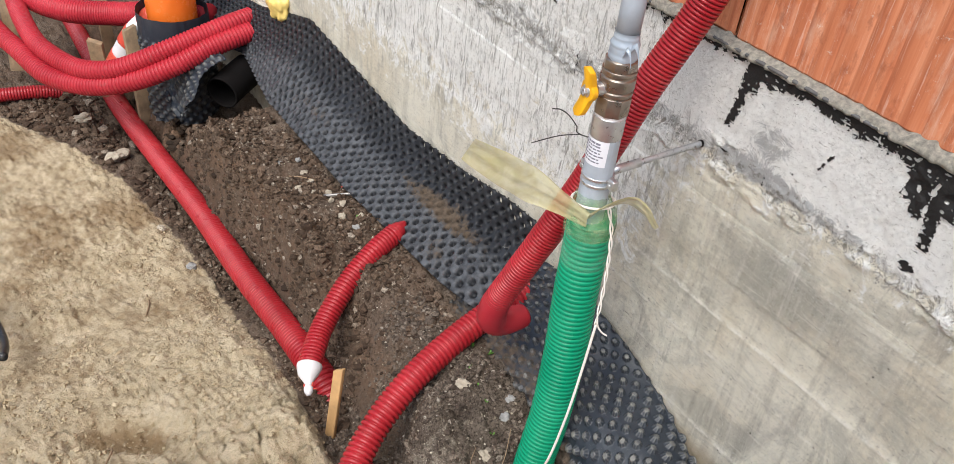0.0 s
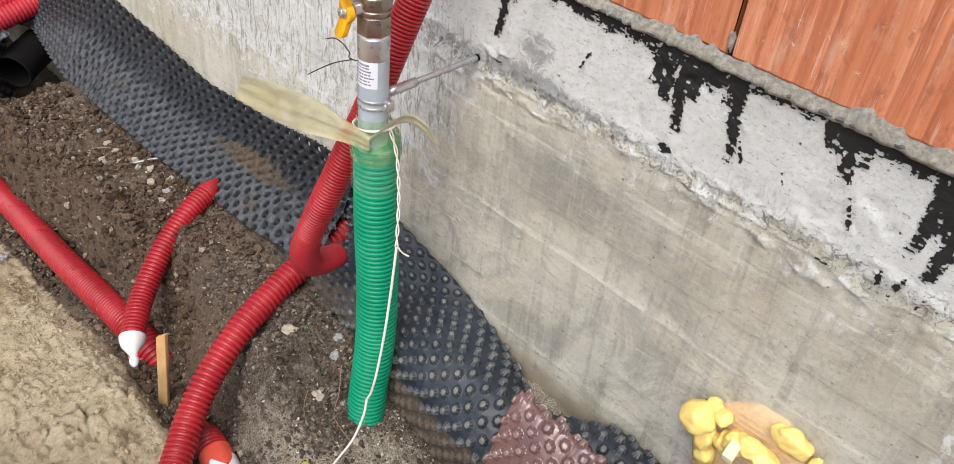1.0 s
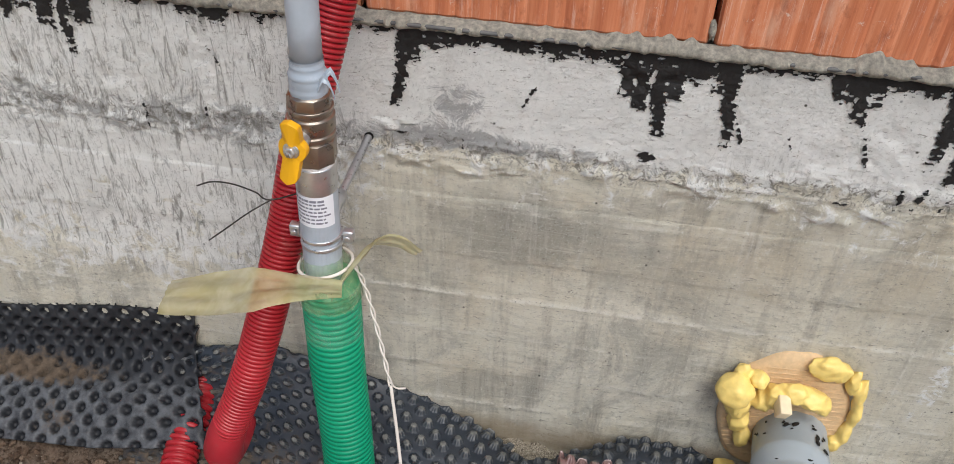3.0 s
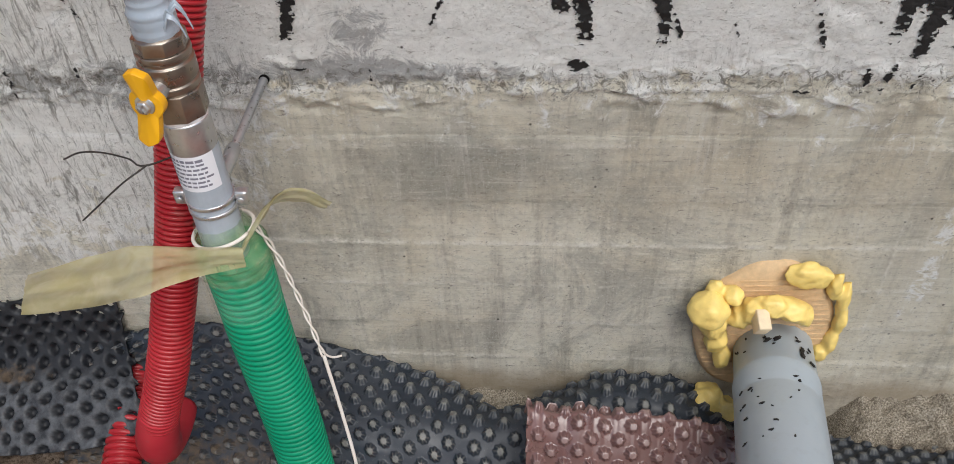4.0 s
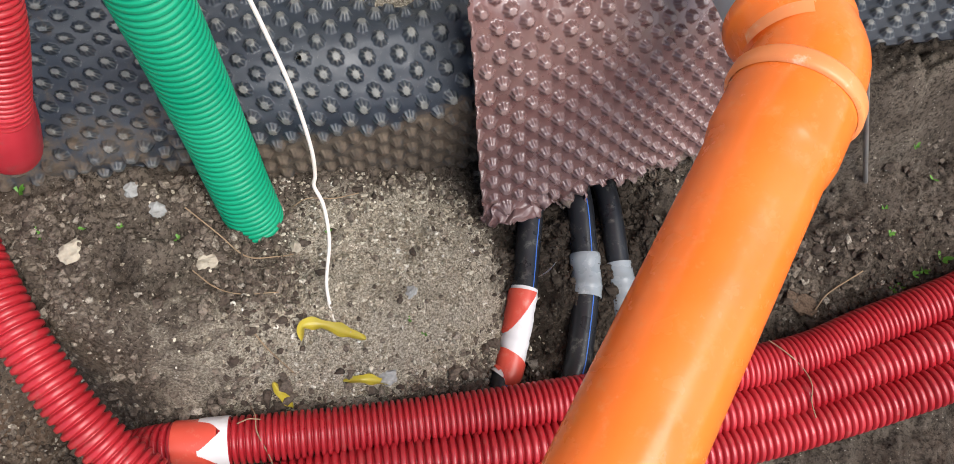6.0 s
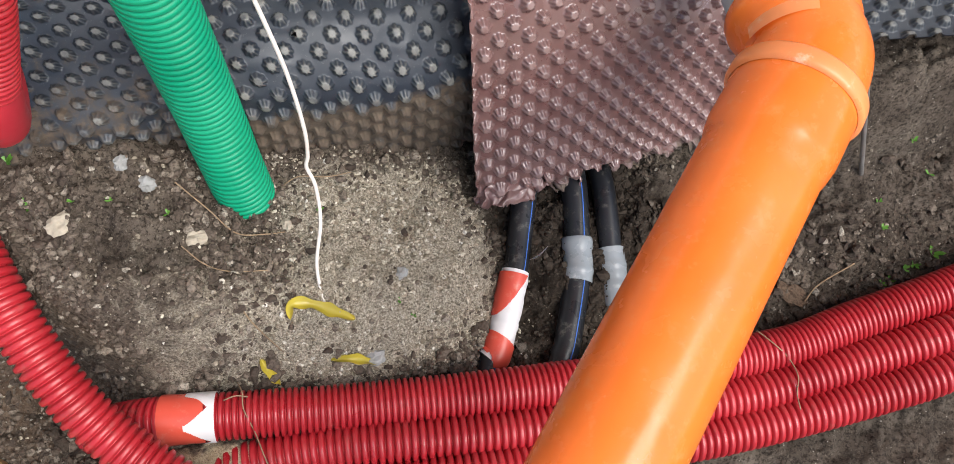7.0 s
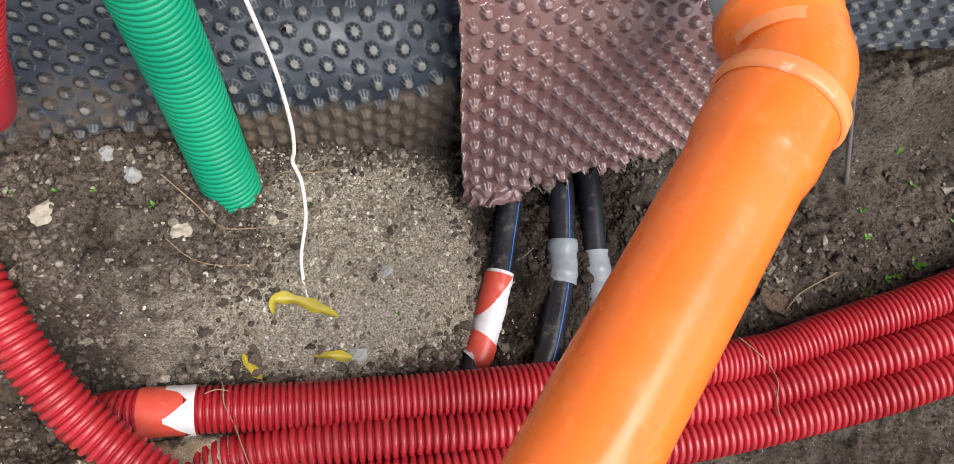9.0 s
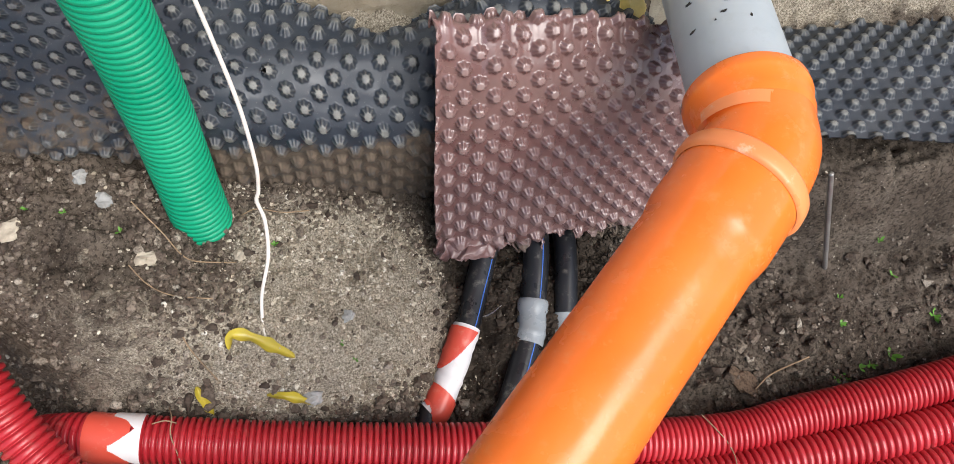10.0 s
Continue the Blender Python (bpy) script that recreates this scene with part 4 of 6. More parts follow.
membrane("dimple_membrane", [
    (-2.40, ((0, -0.020, 0.120), (0, -0.080, 0.070), (0, -0.160, 0.010), (0, -0.230, -0.040))),
    (-2.00, ((0, -0.010, 0.100), (0, -0.050, 0.050), (0, -0.090, 0.000), (0, -0.120, -0.040))),
    (-1.70, ((0, -0.005, 0.155), (0, -0.030, 0.110), (0, -0.050, 0.060), (0, -0.072, 0.012))),
    (-1.35, ((0, -0.005, 0.258), (0, -0.030, 0.175), (0, -0.080, 0.110), (0, -0.130, 0.035))),
    (-1.08, ((0, -0.005, 0.235), (0, -0.030, 0.160), (0, -0.090, 0.112), (0, -0.150, 0.065))),
    (-0.82, ((0, -0.005, 0.210), (0, -0.032, 0.150), (0, -0.100, 0.118), (0, -0.166, 0.092))),
    (-0.60, ((0, -0.005, 0.232), (0, -0.028, 0.162), (0, -0.095, 0.132), (0, -0.155, 0.096))),
    (-0.43, ((0, -0.005, 0.262), (0, -0.026, 0.174), (0, -0.090, 0.142), (0, -0.147, 0.098))),
    (-0.295, ((0, -0.005, 0.272), (0, -0.030, 0.190), (0.028, -0.090, 0.170), (0.048, -0.138, 0.128))),
], 0.0020, -0.0115, MEMBRANE_BACK, 0.12, "black dimpled drainage membrane lying dirty side up on the bank", 0.010, soil_left, 3)


def soil_shade_right(x, y, z):
    # first term: soil below the fold, with the shade there painted in
    return step(0.100, 0.055, z) * step(0.7, 0.6, x) * step(-0.08, 0.02, x) * 0.72 + step(-0.02, -0.25, x) * 0.15 + 0.25 * step(0.08, -0.02, x) * step(-0.10, -0.14, y) + 0.13 + 0.12 * step(0.05, -0.1, x)


membrane("dimple_membrane", [
    (-0.382, ((0.0, -0.006, 0.185), (-0.006, -0.045, 0.118), (-0.009, -0.071, 0.085), (-0.011, -0.120, 0.060), (-0.013, -0.140, 0.055))),
    (-0.180, ((0.0, -0.006, 0.228), (-0.002, -0.037, 0.168), (-0.004, -0.092, 0.135), (-0.005, -0.138, 0.098), (-0.006, -0.146, 0.060))),
    (-0.043, ((0.007, -0.006, 0.192), (0.001, -0.054, 0.165), (-0.002, -0.111, 0.150), (-0.003, -0.156, 0.114), (-0.003, -0.152, 0.030))),
    (0.054, ((0.004, -0.006, 0.155), (0.001, -0.063, 0.161), (-0.002, -0.118, 0.159), (-0.003, -0.169, 0.107), (-0.002, -0.164, -0.015))),
    (0.131, ((0.004, -0.012, 0.119), (0.001, -0.069, 0.154), (-0.002, -0.129, 0.156), (-0.003, -0.178, 0.091), (-0.002, -0.170, -0.055))),
    (0.218, ((0.005, -0.030, 0.072), (0.001, -0.077, 0.132), (-0.002, -0.129, 0.148), (-0.004, -0.185, 0.088), (-0.002, -0.176, -0.085))),
    (0.295, ((0.006, -0.020, 0.103), (0.000, -0.078, 0.143), (-0.002, -0.125, 0.132), (-0.003, -0.174, 0.072), (0, -0.166, -0.100))),
    (0.368, ((0.006, -0.010, 0.139), (-0.001, -0.067, 0.171), (-0.002, -0.106, 0.149), (-0.002, -0.157, 0.069), (0, -0.150, -0.101))),
    (0.462, ((0.007, -0.008, 0.131), (-0.002, -0.064, 0.150), (-0.003, -0.099, 0.117), (-0.003, -0.149, 0.047), (-0.002, -0.142, -0.105))),
    (0.561, ((0.016, -0.008, 0.060), (-0.003, -0.074, 0.102), (-0.004, -0.108, 0.079), (-0.005, -0.156, 0.028), (-0.004, -0.150, -0.085))),
], 0.0012, 0.0082, MEMBRANE, 0.14, "black dimpled drainage membrane with dusty studs against the wall", 0.014, soil_shade_right, 11, hole=(0.087, -0.128, 0.163))

membrane("dimple_membrane", [
    (0.619, ((0.0, -0.045, 0.050), (-0.005, -0.119, 0.089), (-0.008, -0.178, 0.093), (-0.011, -0.234, 0.089))),
    (0.757, ((0.0, -0.045, 0.050), (-0.008, -0.125, 0.092), (-0.011, -0.184, 0.096), (-0.015, -0.246, 0.093))),
    (0.914, ((0.0, -0.045, 0.052), (-0.011, -0.132, 0.099), (-0.016, -0.201, 0.104), (-0.020, -0.279, 0.102))),
    (1.111, ((0.0, -0.045, 0.052), (-0.020, -0.143, 0.108), (-0.023, -0.220, 0.114), (-0.026, -0.313, 0.111))),
    (1.365, ((0.0, -0.045, 0.052), (-0.031, -0.153, 0.111), (-0.034, -0.230, 0.116), (-0.036, -0.341, 0.116))),
], 0.0015, 0.0080, MEMBRANE, 0.14, "black dimpled drainage membrane strip over the soil ledge", 0.004, None, 23)


def soil_brown(x, y, z):
    return step(-0.05, -0.13, z) * step(0.26, 0.40, x) * 0.62 + step(-0.08, -0.13, z) * 0.2


membrane("dimple_membrane", [
    (0.266, ((-0.001, -0.126, 0.215), (-0.001, -0.146, 0.228), (-0.000, -0.183, 0.153), (-0.001, -0.221, 0.031), (0.005, -0.252, -0.117))),
    (0.320, ((-0.000, -0.124, 0.211), (-0.002, -0.144, 0.221), (-0.002, -0.193, 0.151), (-0.000, -0.230, 0.033), (0.002, -0.253, -0.107))),
    (0.397, ((0.000, -0.120, 0.198), (-0.001, -0.136, 0.206), (-0.001, -0.192, 0.141), (0.000, -0.230, 0.023), (0.002, -0.250, -0.110))),
    (0.476, ((-0.000, -0.111, 0.176), (-0.001, -0.125, 0.183), (-0.002, -0.184, 0.119), (-0.001, -0.225, 0.002), (0.002, -0.245, -0.133))),
    (0.554, ((0.001, -0.103, 0.147), (-0.000, -0.117, 0.154), (-0.001, -0.176, 0.093), (-0.000, -0.218, -0.019), (0.002, -0.240, -0.154))),
    (0.652, ((0.001, -0.103, 0.109), (0.000, -0.117, 0.116), (-0.001, -0.168, 0.072), (-0.000, -0.209, -0.031), (0.002, -0.231, -0.166))),
], 0.0012, 0.0085, MEMBRANE_BROWN, 0.17, "brown dimpled membrane flap with a torn lower edge", 0.005, soil_brown, 31, 0.05, 0.0325)


# ---- pipes and hoses ----
def hose(points, radius, label, material=RED, pitch=0.0078, depth=0.0028, group="red cable conduits", groove=0.11):
    ob = part("corrugated_conduit", corrugated("corrugated_conduit", points, radius, pitch, depth, 28, groove), material)
    return tagged(ob, label, "conduit", group)


def wrap(points, radius, spacing=0.006, cap=(False, False), name="tape", wobble=0.08, sides=28):
    return tube(name, points, radius, sides, spacing, cap, wobble)


def upright_conduit():
    ob = thing("corrugated_conduit", (-0.20, -0.20, 0.25), "red corrugated conduit rising along the wall with a bent smooth foot", "conduit", "red cable conduits")
    pts = [(0.050, -0.022, 1.18), (0.016, -0.039, 1.00), (-0.017, -0.058, 0.85), (-0.051, -0.105, 0.70), (-0.078, -0.152, 0.55), (-0.115, -0.200, 0.40), (-0.150, -0.214, 0.305), (-0.168, -0.212, 0.258)]
    part("hose", corrugated("hose", pts, 0.0228, 0.0058, 0.0046, 28, groove=0.14), RED, ob)
    part("bent_foot", tube("foot", [(-0.148, -0.214, 0.312), (-0.165, -0.213, 0.264), (-0.176, -0.202, 0.226), (-0.181, -0.175, 0.206), (-0.183, -0.145, 0.199), (-0.185, -0.128, 0.197)], (0.0222, 0.0242, 0.0255, 0.0255, 0.0240, 0.0215), 28, 0.005, (True, True)), RED_FADED, ob, "smooth faded foot")
    return ob


upright_conduit()


def cut_conduit():
    hose([(-0.325, 0.050, 0.118), (-0.300, -0.020, 0.136), (-0.287, -0.080, 0.126), (-0.287, -0.135, 0.108), (-0.274, -0.213, 0.088), (-0.250, -0.305, 0.062), (-0.221, -0.386, 0.025), (-0.188, -0.445, -0.007), (-0.140, -0.502, -0.031), (-0.068, -0.577, -0.043), (0.037, -0.666, -0.061)], 0.0262,
         "red corrugated conduit arching out through the membrane and down", pitch=0.0100, depth=0.0050, groove=0.16)


cut_conduit()


def stub_conduit():
    ob = thing("corrugated_conduit", (-0.469, -0.412, -0.051), "short red corrugated conduit with a wrapped white lower end", "conduit", "red cable conduits")
    pts = [(-0.607, -0.146, 0.097), (-0.589, -0.208, 0.078), (-0.561, -0.284, 0.038), (-0.519, -0.355, -0.008), (-0.480, -0.394, -0.026), (-0.449, -0.419, -0.035)]
    me = corrugated("hose", pts, 0.0235, 0.0082, 0.0062, 28, groove=0.14)
    # the upper end is cut to a slanting point
    part("hose", me, RED, ob)
    part("cut_tip", tube("tip", [(-0.605, -0.152, 0.096), (-0.610, -0.136, 0.103), (-0.616, -0.118, 0.112)], (0.0228, 0.017, 0.004), 24, 0.004), RED, ob)
    part("white_wrapping", tube("wrapping", [(-0.451, -0.417, -0.034), (-0.440, -0.424, -0.038), (-0.428, -0.430, -0.043), (-0.416, -0.435, -0.048)], (0.0226, 0.0228, 0.0220, 0.0195, 0.0150, 0.0100, 0.0065), 26, 0.0025, (True, True), 0.34), WHITE_TAPE, ob, "white plastic wrapping tied off")
    part("wrapping_knot", tube("knot", [(-0.417, -0.435, -0.048), (-0.408, -0.439, -0.053), (-0.400, -0.442, -0.058)], (0.0055, 0.0088, 0.0085, 0.0040), 16, 0.002, (True, True), 0.4), WHITE_TAPE, ob)
    part("red_tie", tube("tie", [(-0.417 + 0.0085 * math.cos(a), -0.435 + 0.0085 * math.sin(a), -0.047 + 0.003 * math.sin(a)) for a in np.linspace(0, 5.8, 14)] + [(-0.402, -0.424, -0.050)], 0.0014, 6, 0.003), RED_TAPE, ob)
    return ob


stub_conduit()

hose([(-3.362, -0.336, -0.347), (-2.772, -0.352, -0.331), (-2.138, -0.375, -0.303), (-1.698, -0.366, -0.275), (-1.316, -0.358, -0.241), (-0.964, -0.366, -0.198), (-0.694, -0.367, -0.161), (-0.573, -0.369, -0.145), (-0.480, -0.364, -0.158), (-0.400, -0.360, -0.235)], 0.0325,
     "thick red corrugated conduit lying along the trench", pitch=0.0095, depth=0.0060, groove=0.13)


def bundle():
    first = thing("corrugated_conduit", (-0.1, -0.43, -0.10), "red corrugated conduit with a red and white tape band", "conduit", "red cable conduits")
    pts = [(-0.290, -0.404, -0.330), (-0.268, -0.407, -0.235), (-0.236, -0.411, -0.140), (-0.190, -0.420, -0.090), (-0.121, -0.434, -0.077), (0.077, -0.470, -0.091), (0.292, -0.502, -0.101), (0.570, -0.530, -0.125), (0.702, -0.523, -0.124), (0.842, -0.516, -0.112), (1.043, -0.493, -0.099), (1.486, -0.425, -0.095)]
    part("hose", corrugated("hose", pts, 0.0276, 0.0074, 0.0062, groove=0.14), RED, first)
    path, s = spline(pts, 0.004)
    a, b = np.argmin(np.abs(path[:, 0] + 0.150)), np.argmin(np.abs(path[:, 0] + 0.092))
    part("tape_band", wrap(path[a:b + 1:3], 0.0282), RED_TAPE, first, "red tape band")
    path, s = spline(pts, 0.0005)
    c, d = np.argmin(np.abs(path[:, 0] + 0.122)), np.argmin(np.abs(path[:, 0] + 0.0905))
    v, f = tube_data(path[c:d + 1], np.full(d + 1 - c, 0.0287), 200, (False, False))
    keep = [q for q in f if abs((q[0] % 200) / 200 * 4 % 1 - 0.5) * 2 + 0.3 * noise.noise(Vector(v[q[0]]) * 40) < 0.15 + 1.0 * (q[0] // 200) / (d - c)]
    part("white_patch", mesh_from("white_patch", v, keep), WHITE_TAPE, first, "torn white tape patch")
    hose([(-0.380, -0.500, -0.330), (-0.270, -0.498, -0.215), (-0.150, -0.496, -0.122), (0.002, -0.501, -0.100), (0.243, -0.541, -0.105), (0.514, -0.573, -0.128), (0.682, -0.572, -0.127), (0.818, -0.569, -0.114), (1.043, -0.547, -0.102), (1.485, -0.484, -0.096)], 0.0262,
         "red corrugated conduit in a bundle on the trench floor", pitch=0.0094, depth=0.0070, groove=0.14)
    hose([(-0.077, -0.524, -0.153), (0.067, -0.553, -0.118), (0.197, -0.576, -0.108), (0.461, -0.608, -0.132), (0.665, -0.616, -0.132), (0.799, -0.614, -0.119), (1.042, -0.595, -0.105), (1.484, -0.533, -0.098)], 0.0262,
         "red corrugated conduit in a bundle on the trench floor", pitch=0.0094, depth=0.0070, groove=0.14)


bundle()


# ---- gas riser in its green sleeve ----
def sleeve():
    ob = thing("green_sleeve", (-0.036, -0.215, 0.0), "green corrugated sleeve standing in the soil, taped at its top", "conduit")
    pts = [(-0.012, -0.191, 0.546), (-0.012, -0.190, 0.50), (-0.012, -0.189, 0.40), (-0.010, -0.186, 0.29), (-0.008, -0.190, 0.16), (-0.005, -0.207, 0.04), (-0.001, -0.219, -0.06), (0.0, -0.225, -0.10)]
    part("hose", corrugated("hose", pts, 0.0332, 0.0086, 0.0036, 32, groove=0.14), GREEN, ob)
    # clear tape stretched over the top, drawn in to the pipe in creases
    def wrapped(name, rows, mat, label, crease):
        path, q = spline([(-0.0125 - 0.004 * f, -0.191 - 0.002 * f, z) for z, r, f in rows], 0.0016)
        r = np.interp(path[:, 2], [z for z, r, f in rows], [r for z, r, f in rows])
        n = 96
        v, f = tube_data(path, r, n, (False, False))
        c = np.repeat(path, n, axis=0)
        a = np.arctan2(v[:, 1] - c[:, 1], v[:, 0] - c[:, 0])
        k = 1 + crease * (grain(a * 2.2 + v[:, 2] * 25, v[:, 2] * 0.6, 5, 8) - 0.5) + 0.5 * crease * (grain(a * 6, v[:, 2], 14, 3) - 0.5)
        part(name, mesh_from(name, c + (v - c) * k[:, None], f), mat, ob, label)
    wrapped("clear_tape", [(0.474, 0.0343, 0), (0.500, 0.0345, 0), (0.530, 0.0347, 0), (0.547, 0.0345, 0)], FILM_CLEAR, "crinkled clear tape", 0.05)
    wrapped("film_skirt", [(0.526, 0.0352, 0), (0.544, 0.0350, 0), (0.552, 0.0338, 0.2), (0.566, 0.0285, 0.7), (0.580, 0.0232, 1.0), (0.588, 0.0226, 1.0)], FILM_GREEN, "greenish tape gathered round the pipe", 0.12)
    return ob


sleeve()


def ribbon(name, line, width_dir, width, material, wave=0.006, seed=0, thick=0.0004):
    """A strip of film along a line, width_dir and width for each of its points."""
    path, s = spline(line, 0.006)
    k = np.linspace(0, 1, len(path))
    kk = np.linspace(0, 1, len(line))
    wd = np.stack([np.interp(k, kk, np.array(width_dir)[:, i]) for i in range(3)], 1)
    w = np.interp(k, kk, width)
    cols = []
    for j in np.linspace(-0.5, 0.5, 12):
        q = path + wd * (w * j)[:, None]
        q = q + np.cross(np.gradient(path, axis=0), wd) / 0.006 * (wave * (fbm(s, s * 0 + j * 0.5, 22, 3, seed) - 0.5))[:, None]
        cols.append(q)
    return grid_mesh(name, np.array(cols))


def tape_flag():
    ob = thing("tape_flag", (-0.03, -0.24, 0.59), "loose yellowed tape end flapping from the sleeve top", "tape")
    part("long_end", ribbon("long_end", [(0.012, -0.222, 0.566), (-0.030, -0.228, 0.566), (-0.060, -0.245, 0.574), (-0.088, -0.288, 0.600), (-0.122, -0.330, 0.628)],
                            [(0.1, 0, 1), (0.1, 0.0, 1), (0.1, 0.1, 1), (0.3, 0.1, 0.95), (0.45, 0.1, 0.9)], [0.026, 0.040, 0.056, 0.058, 0.046], FILM, 0.007, 3), FILM, ob)
    part("short_end", ribbon("short_end", [(0.005, -0.222, 0.560), (0.022, -0.205, 0.590), (0.040, -0.185, 0.605), (0.062, -0.175, 0.600), (0.082, -0.168, 0.582)],
                             [(0.4, 0, 0.9), (0.6, -0.1, 0.7), (0.5, -0.3, 0.7), (0.4, -0.3, 0.7), (0.5, -0.3, 0.6)], [0.034, 0.036, 0.036, 0.032, 0.020], FILM, 0.010, 8), FILM, ob)
    return ob


tape_flag()


def ring_profile(name, rows, m, sides=28):
    """A turned part: rows of (z, radius)."""
    path = np.array([(0, 0, z) for z, r in rows], float)
    path[:, 0] += np.arange(len(rows)) * 1e-9
    v, f = tube_data(path, [r for z, r in rows], sides, (True, True))
    v = np.array([m @ Vector(p) for p in v])
    return mesh_from(name, v, f, False)


def soft_edges(ob):
    mod = ob.modifiers.new("bevel", "BEVEL")
    mod.width, mod.segments, mod.limit_method = 0.0007, 2, "ANGLE"
    ob.data.polygons.foreach_set("use_smooth", [True] * len(ob.data.polygons))
    return ob


def gas_riser():
    ob = thing("gas_pipe", (-0.0165, -0.193, 0.56), "grey gas riser pipe with a ball valve and yellow handle", "gas pipe")
    lean = Matrix.Translation((-0.0165, -0.1930, 0.545)) @ Matrix.Rotation(math.atan2(0.005, 0.33), 4, "Y") @ Matrix.Rotation(math.atan2(0.006, 0.33), 4, "X")
    part("lower_pipe", ring_profile("lower_pipe", [(-0.03, 0.0205), (0.132, 0.0205), (0.133, 0.0200)], lean, 32), PIPE_PAINT, ob)
    soft_edges(part("coupling", ring_profile("coupling", [(0.130, 0.0198), (0.131, 0.0210), (0.161, 0.0210), (0.1625, 0.0195)], lean, 32), STEEL_GREY, ob, "bare steel coupling"))
    part("thread_seal", ring_profile("thread_seal", [(0.160, 0.0185), (0.161, 0.0203), (0.1645, 0.0203), (0.167, 0.018)], lean, 24), WHITE_TAPE, ob)
    # valve body: hexagon, barrel, hexagon
    soft_edges(part("valve_nut", ring_profile("valve_nut", [(0.165, 0.0195), (0.1655, 0.0228), (0.190, 0.0228), (0.191, 0.0200)], lean, 8), BRASS, ob))
    soft_edges(part("valve_body", ring_profile("valve_body", [(0.190, 0.0200), (0.193, 0.0220), (0.198, 0.0222), (0.1985, 0.0208), (0.201, 0.0208), (0.2015, 0.0226), (0.216, 0.0226), (0.217, 0.0206), (0.220, 0.0206), (0.221, 0.0222), (0.226, 0.0218)], lean, 32), BRASS, ob))
    soft_edges(part("valve_nut", ring_profile("valve_nut", [(0.226, 0.0196), (0.2265, 0.0218), (0.238, 0.0212), (0.240, 0.0180)], lean, 8), BRASS, ob))
    # yellow wing handle on a short stem, facing away from the wall
    side = lean @ Matrix.Translation((0, 0, 0.200)) @ Matrix.Rotation(radians(-8), 4, "Z") @ Matrix.Rotation(radians(90), 4, "X")
    part("stem", ring_profile("stem", [(0.018, 0.0085), (0.030, 0.0085), (0.031, 0.006), (0.034, 0.006)], side, 20), STEEL_GREY, ob)
    bm = bmesh.new()
    n = 120
    front, back = [], []
    for k in range(n):
        a = 2 * math.pi * k / n
        r = max(0.0138, min(0.0345, 0.0088 / max(0.05, abs(math.cos(a)))))
        r = min(r, 0.0345 - 0.004 * abs(math.cos(a)) * 3) if r > 0.0138 else r
        x, y = r * math.cos(a), r * math.sin(a)
        lift = 0.010 * (abs(y) / 0.034) ** 1.5
        front.append(bm.verts.new((x, y, 0.0415 + lift)))
        back.append(bm.verts.new((x, y, 0.0335 + lift)))
    cf, cb = bm.verts.new((0, 0, 0.0435)), bm.verts.new((0, 0, 0.0335))
    for k in range(n):
        j = (k + 1) % n
        bm.faces.new((cf, front[k], front[j]))
        bm.faces.new((cb, back[j], back[k]))
        bm.faces.new((front[k], back[k], back[j], front[j]))
    bmesh.ops.rotate(bm, cent=(0, 0, 0), matrix=Matrix.Rotation(radians(-6), 3, "Z"), verts=bm.verts)
    bmesh.ops.transform(bm, matrix=side, verts=bm.verts)
    soft_edges(part("wing_handle", bm, YELLOW, ob, "yellow wing handle"))
    soft_edges(part("handle_nut", ring_profile("handle_nut", [(0.0425, 0.0062), (0.048, 0.0062), (0.049, 0.0045), (0.049, 0.002)], side, 6), STEEL_GREY, ob))
    soft_edges(part("washer", ring_profile("washer", [(0.0428, 0.0082), (0.0441, 0.0082)], side, 20), STEEL_GREY, ob))
    # taped joint and the pipe that goes on up
    path, s = spline([tuple(lean @ Vector((0, 0, z))) for z in (0.234, 0.252, 0.274)], 0.002)
    r = np.interp(np.linspace(0, 1, len(path)), [0, 0.15, 0.6, 1], [0.0190, 0.0194, 0.0178, 0.0150]) * (1 + 0.16 * (grain(s, s * 0, 330, 3) - 0.5))
    part("joint_tape", mesh_from("joint_tape", *tube_data(path, r, 26, (False, False))), JOINT_TAPE, ob, "crinkled tape round the joint")
    for k in range(2):
        turn = Matrix.Rotation(0.35 * k - 0.5, 4, "Z")
        part("loose_tape", ribbon("loose_tape", [tuple(lean @ (turn @ Vector(p))) for p in ((0.017, -0.004, 0.250 + 0.006 * k), (0.024, -0.003, 0.262 + 0.004 * k), (0.028, 0.001, 0.252 + 0.003 * k), (0.030, 0.003, 0.240 + 0.002 * k))], [(0, 0.3, 1)] * 4, [0.009, 0.007, 0.004, 0.002], JOINT_TAPE, 0.006, 4 + k), JOINT_TAPE, ob)
    part("upper_pipe", tube("upper_pipe", [tuple(lean @ Vector((0, 0, z))) for z in (0.26, 0.5, 0.9, 1.6)], 0.0146, 28, 0.05), PIPE_PAINT, ob)

    # printed label, lines as plain bars
    def curved(name, z0, z1, a0, a1, r, mat, parent):
        n = 14
        rows = []
        for z in (z0, z1):
            rows.append([tuple(lean @ Vector((r * math.cos(a), r * math.sin(a), z))) for a in np.linspace(a0, a1, n)])
        return part(name, grid_mesh(name, np.array(rows)), mat, parent)
    lab = curved("label", 0.093, 0.131, radians(-165), radians(-25), 0.0209, LABEL_PAPER, ob)
    rnd = random.Random(4)
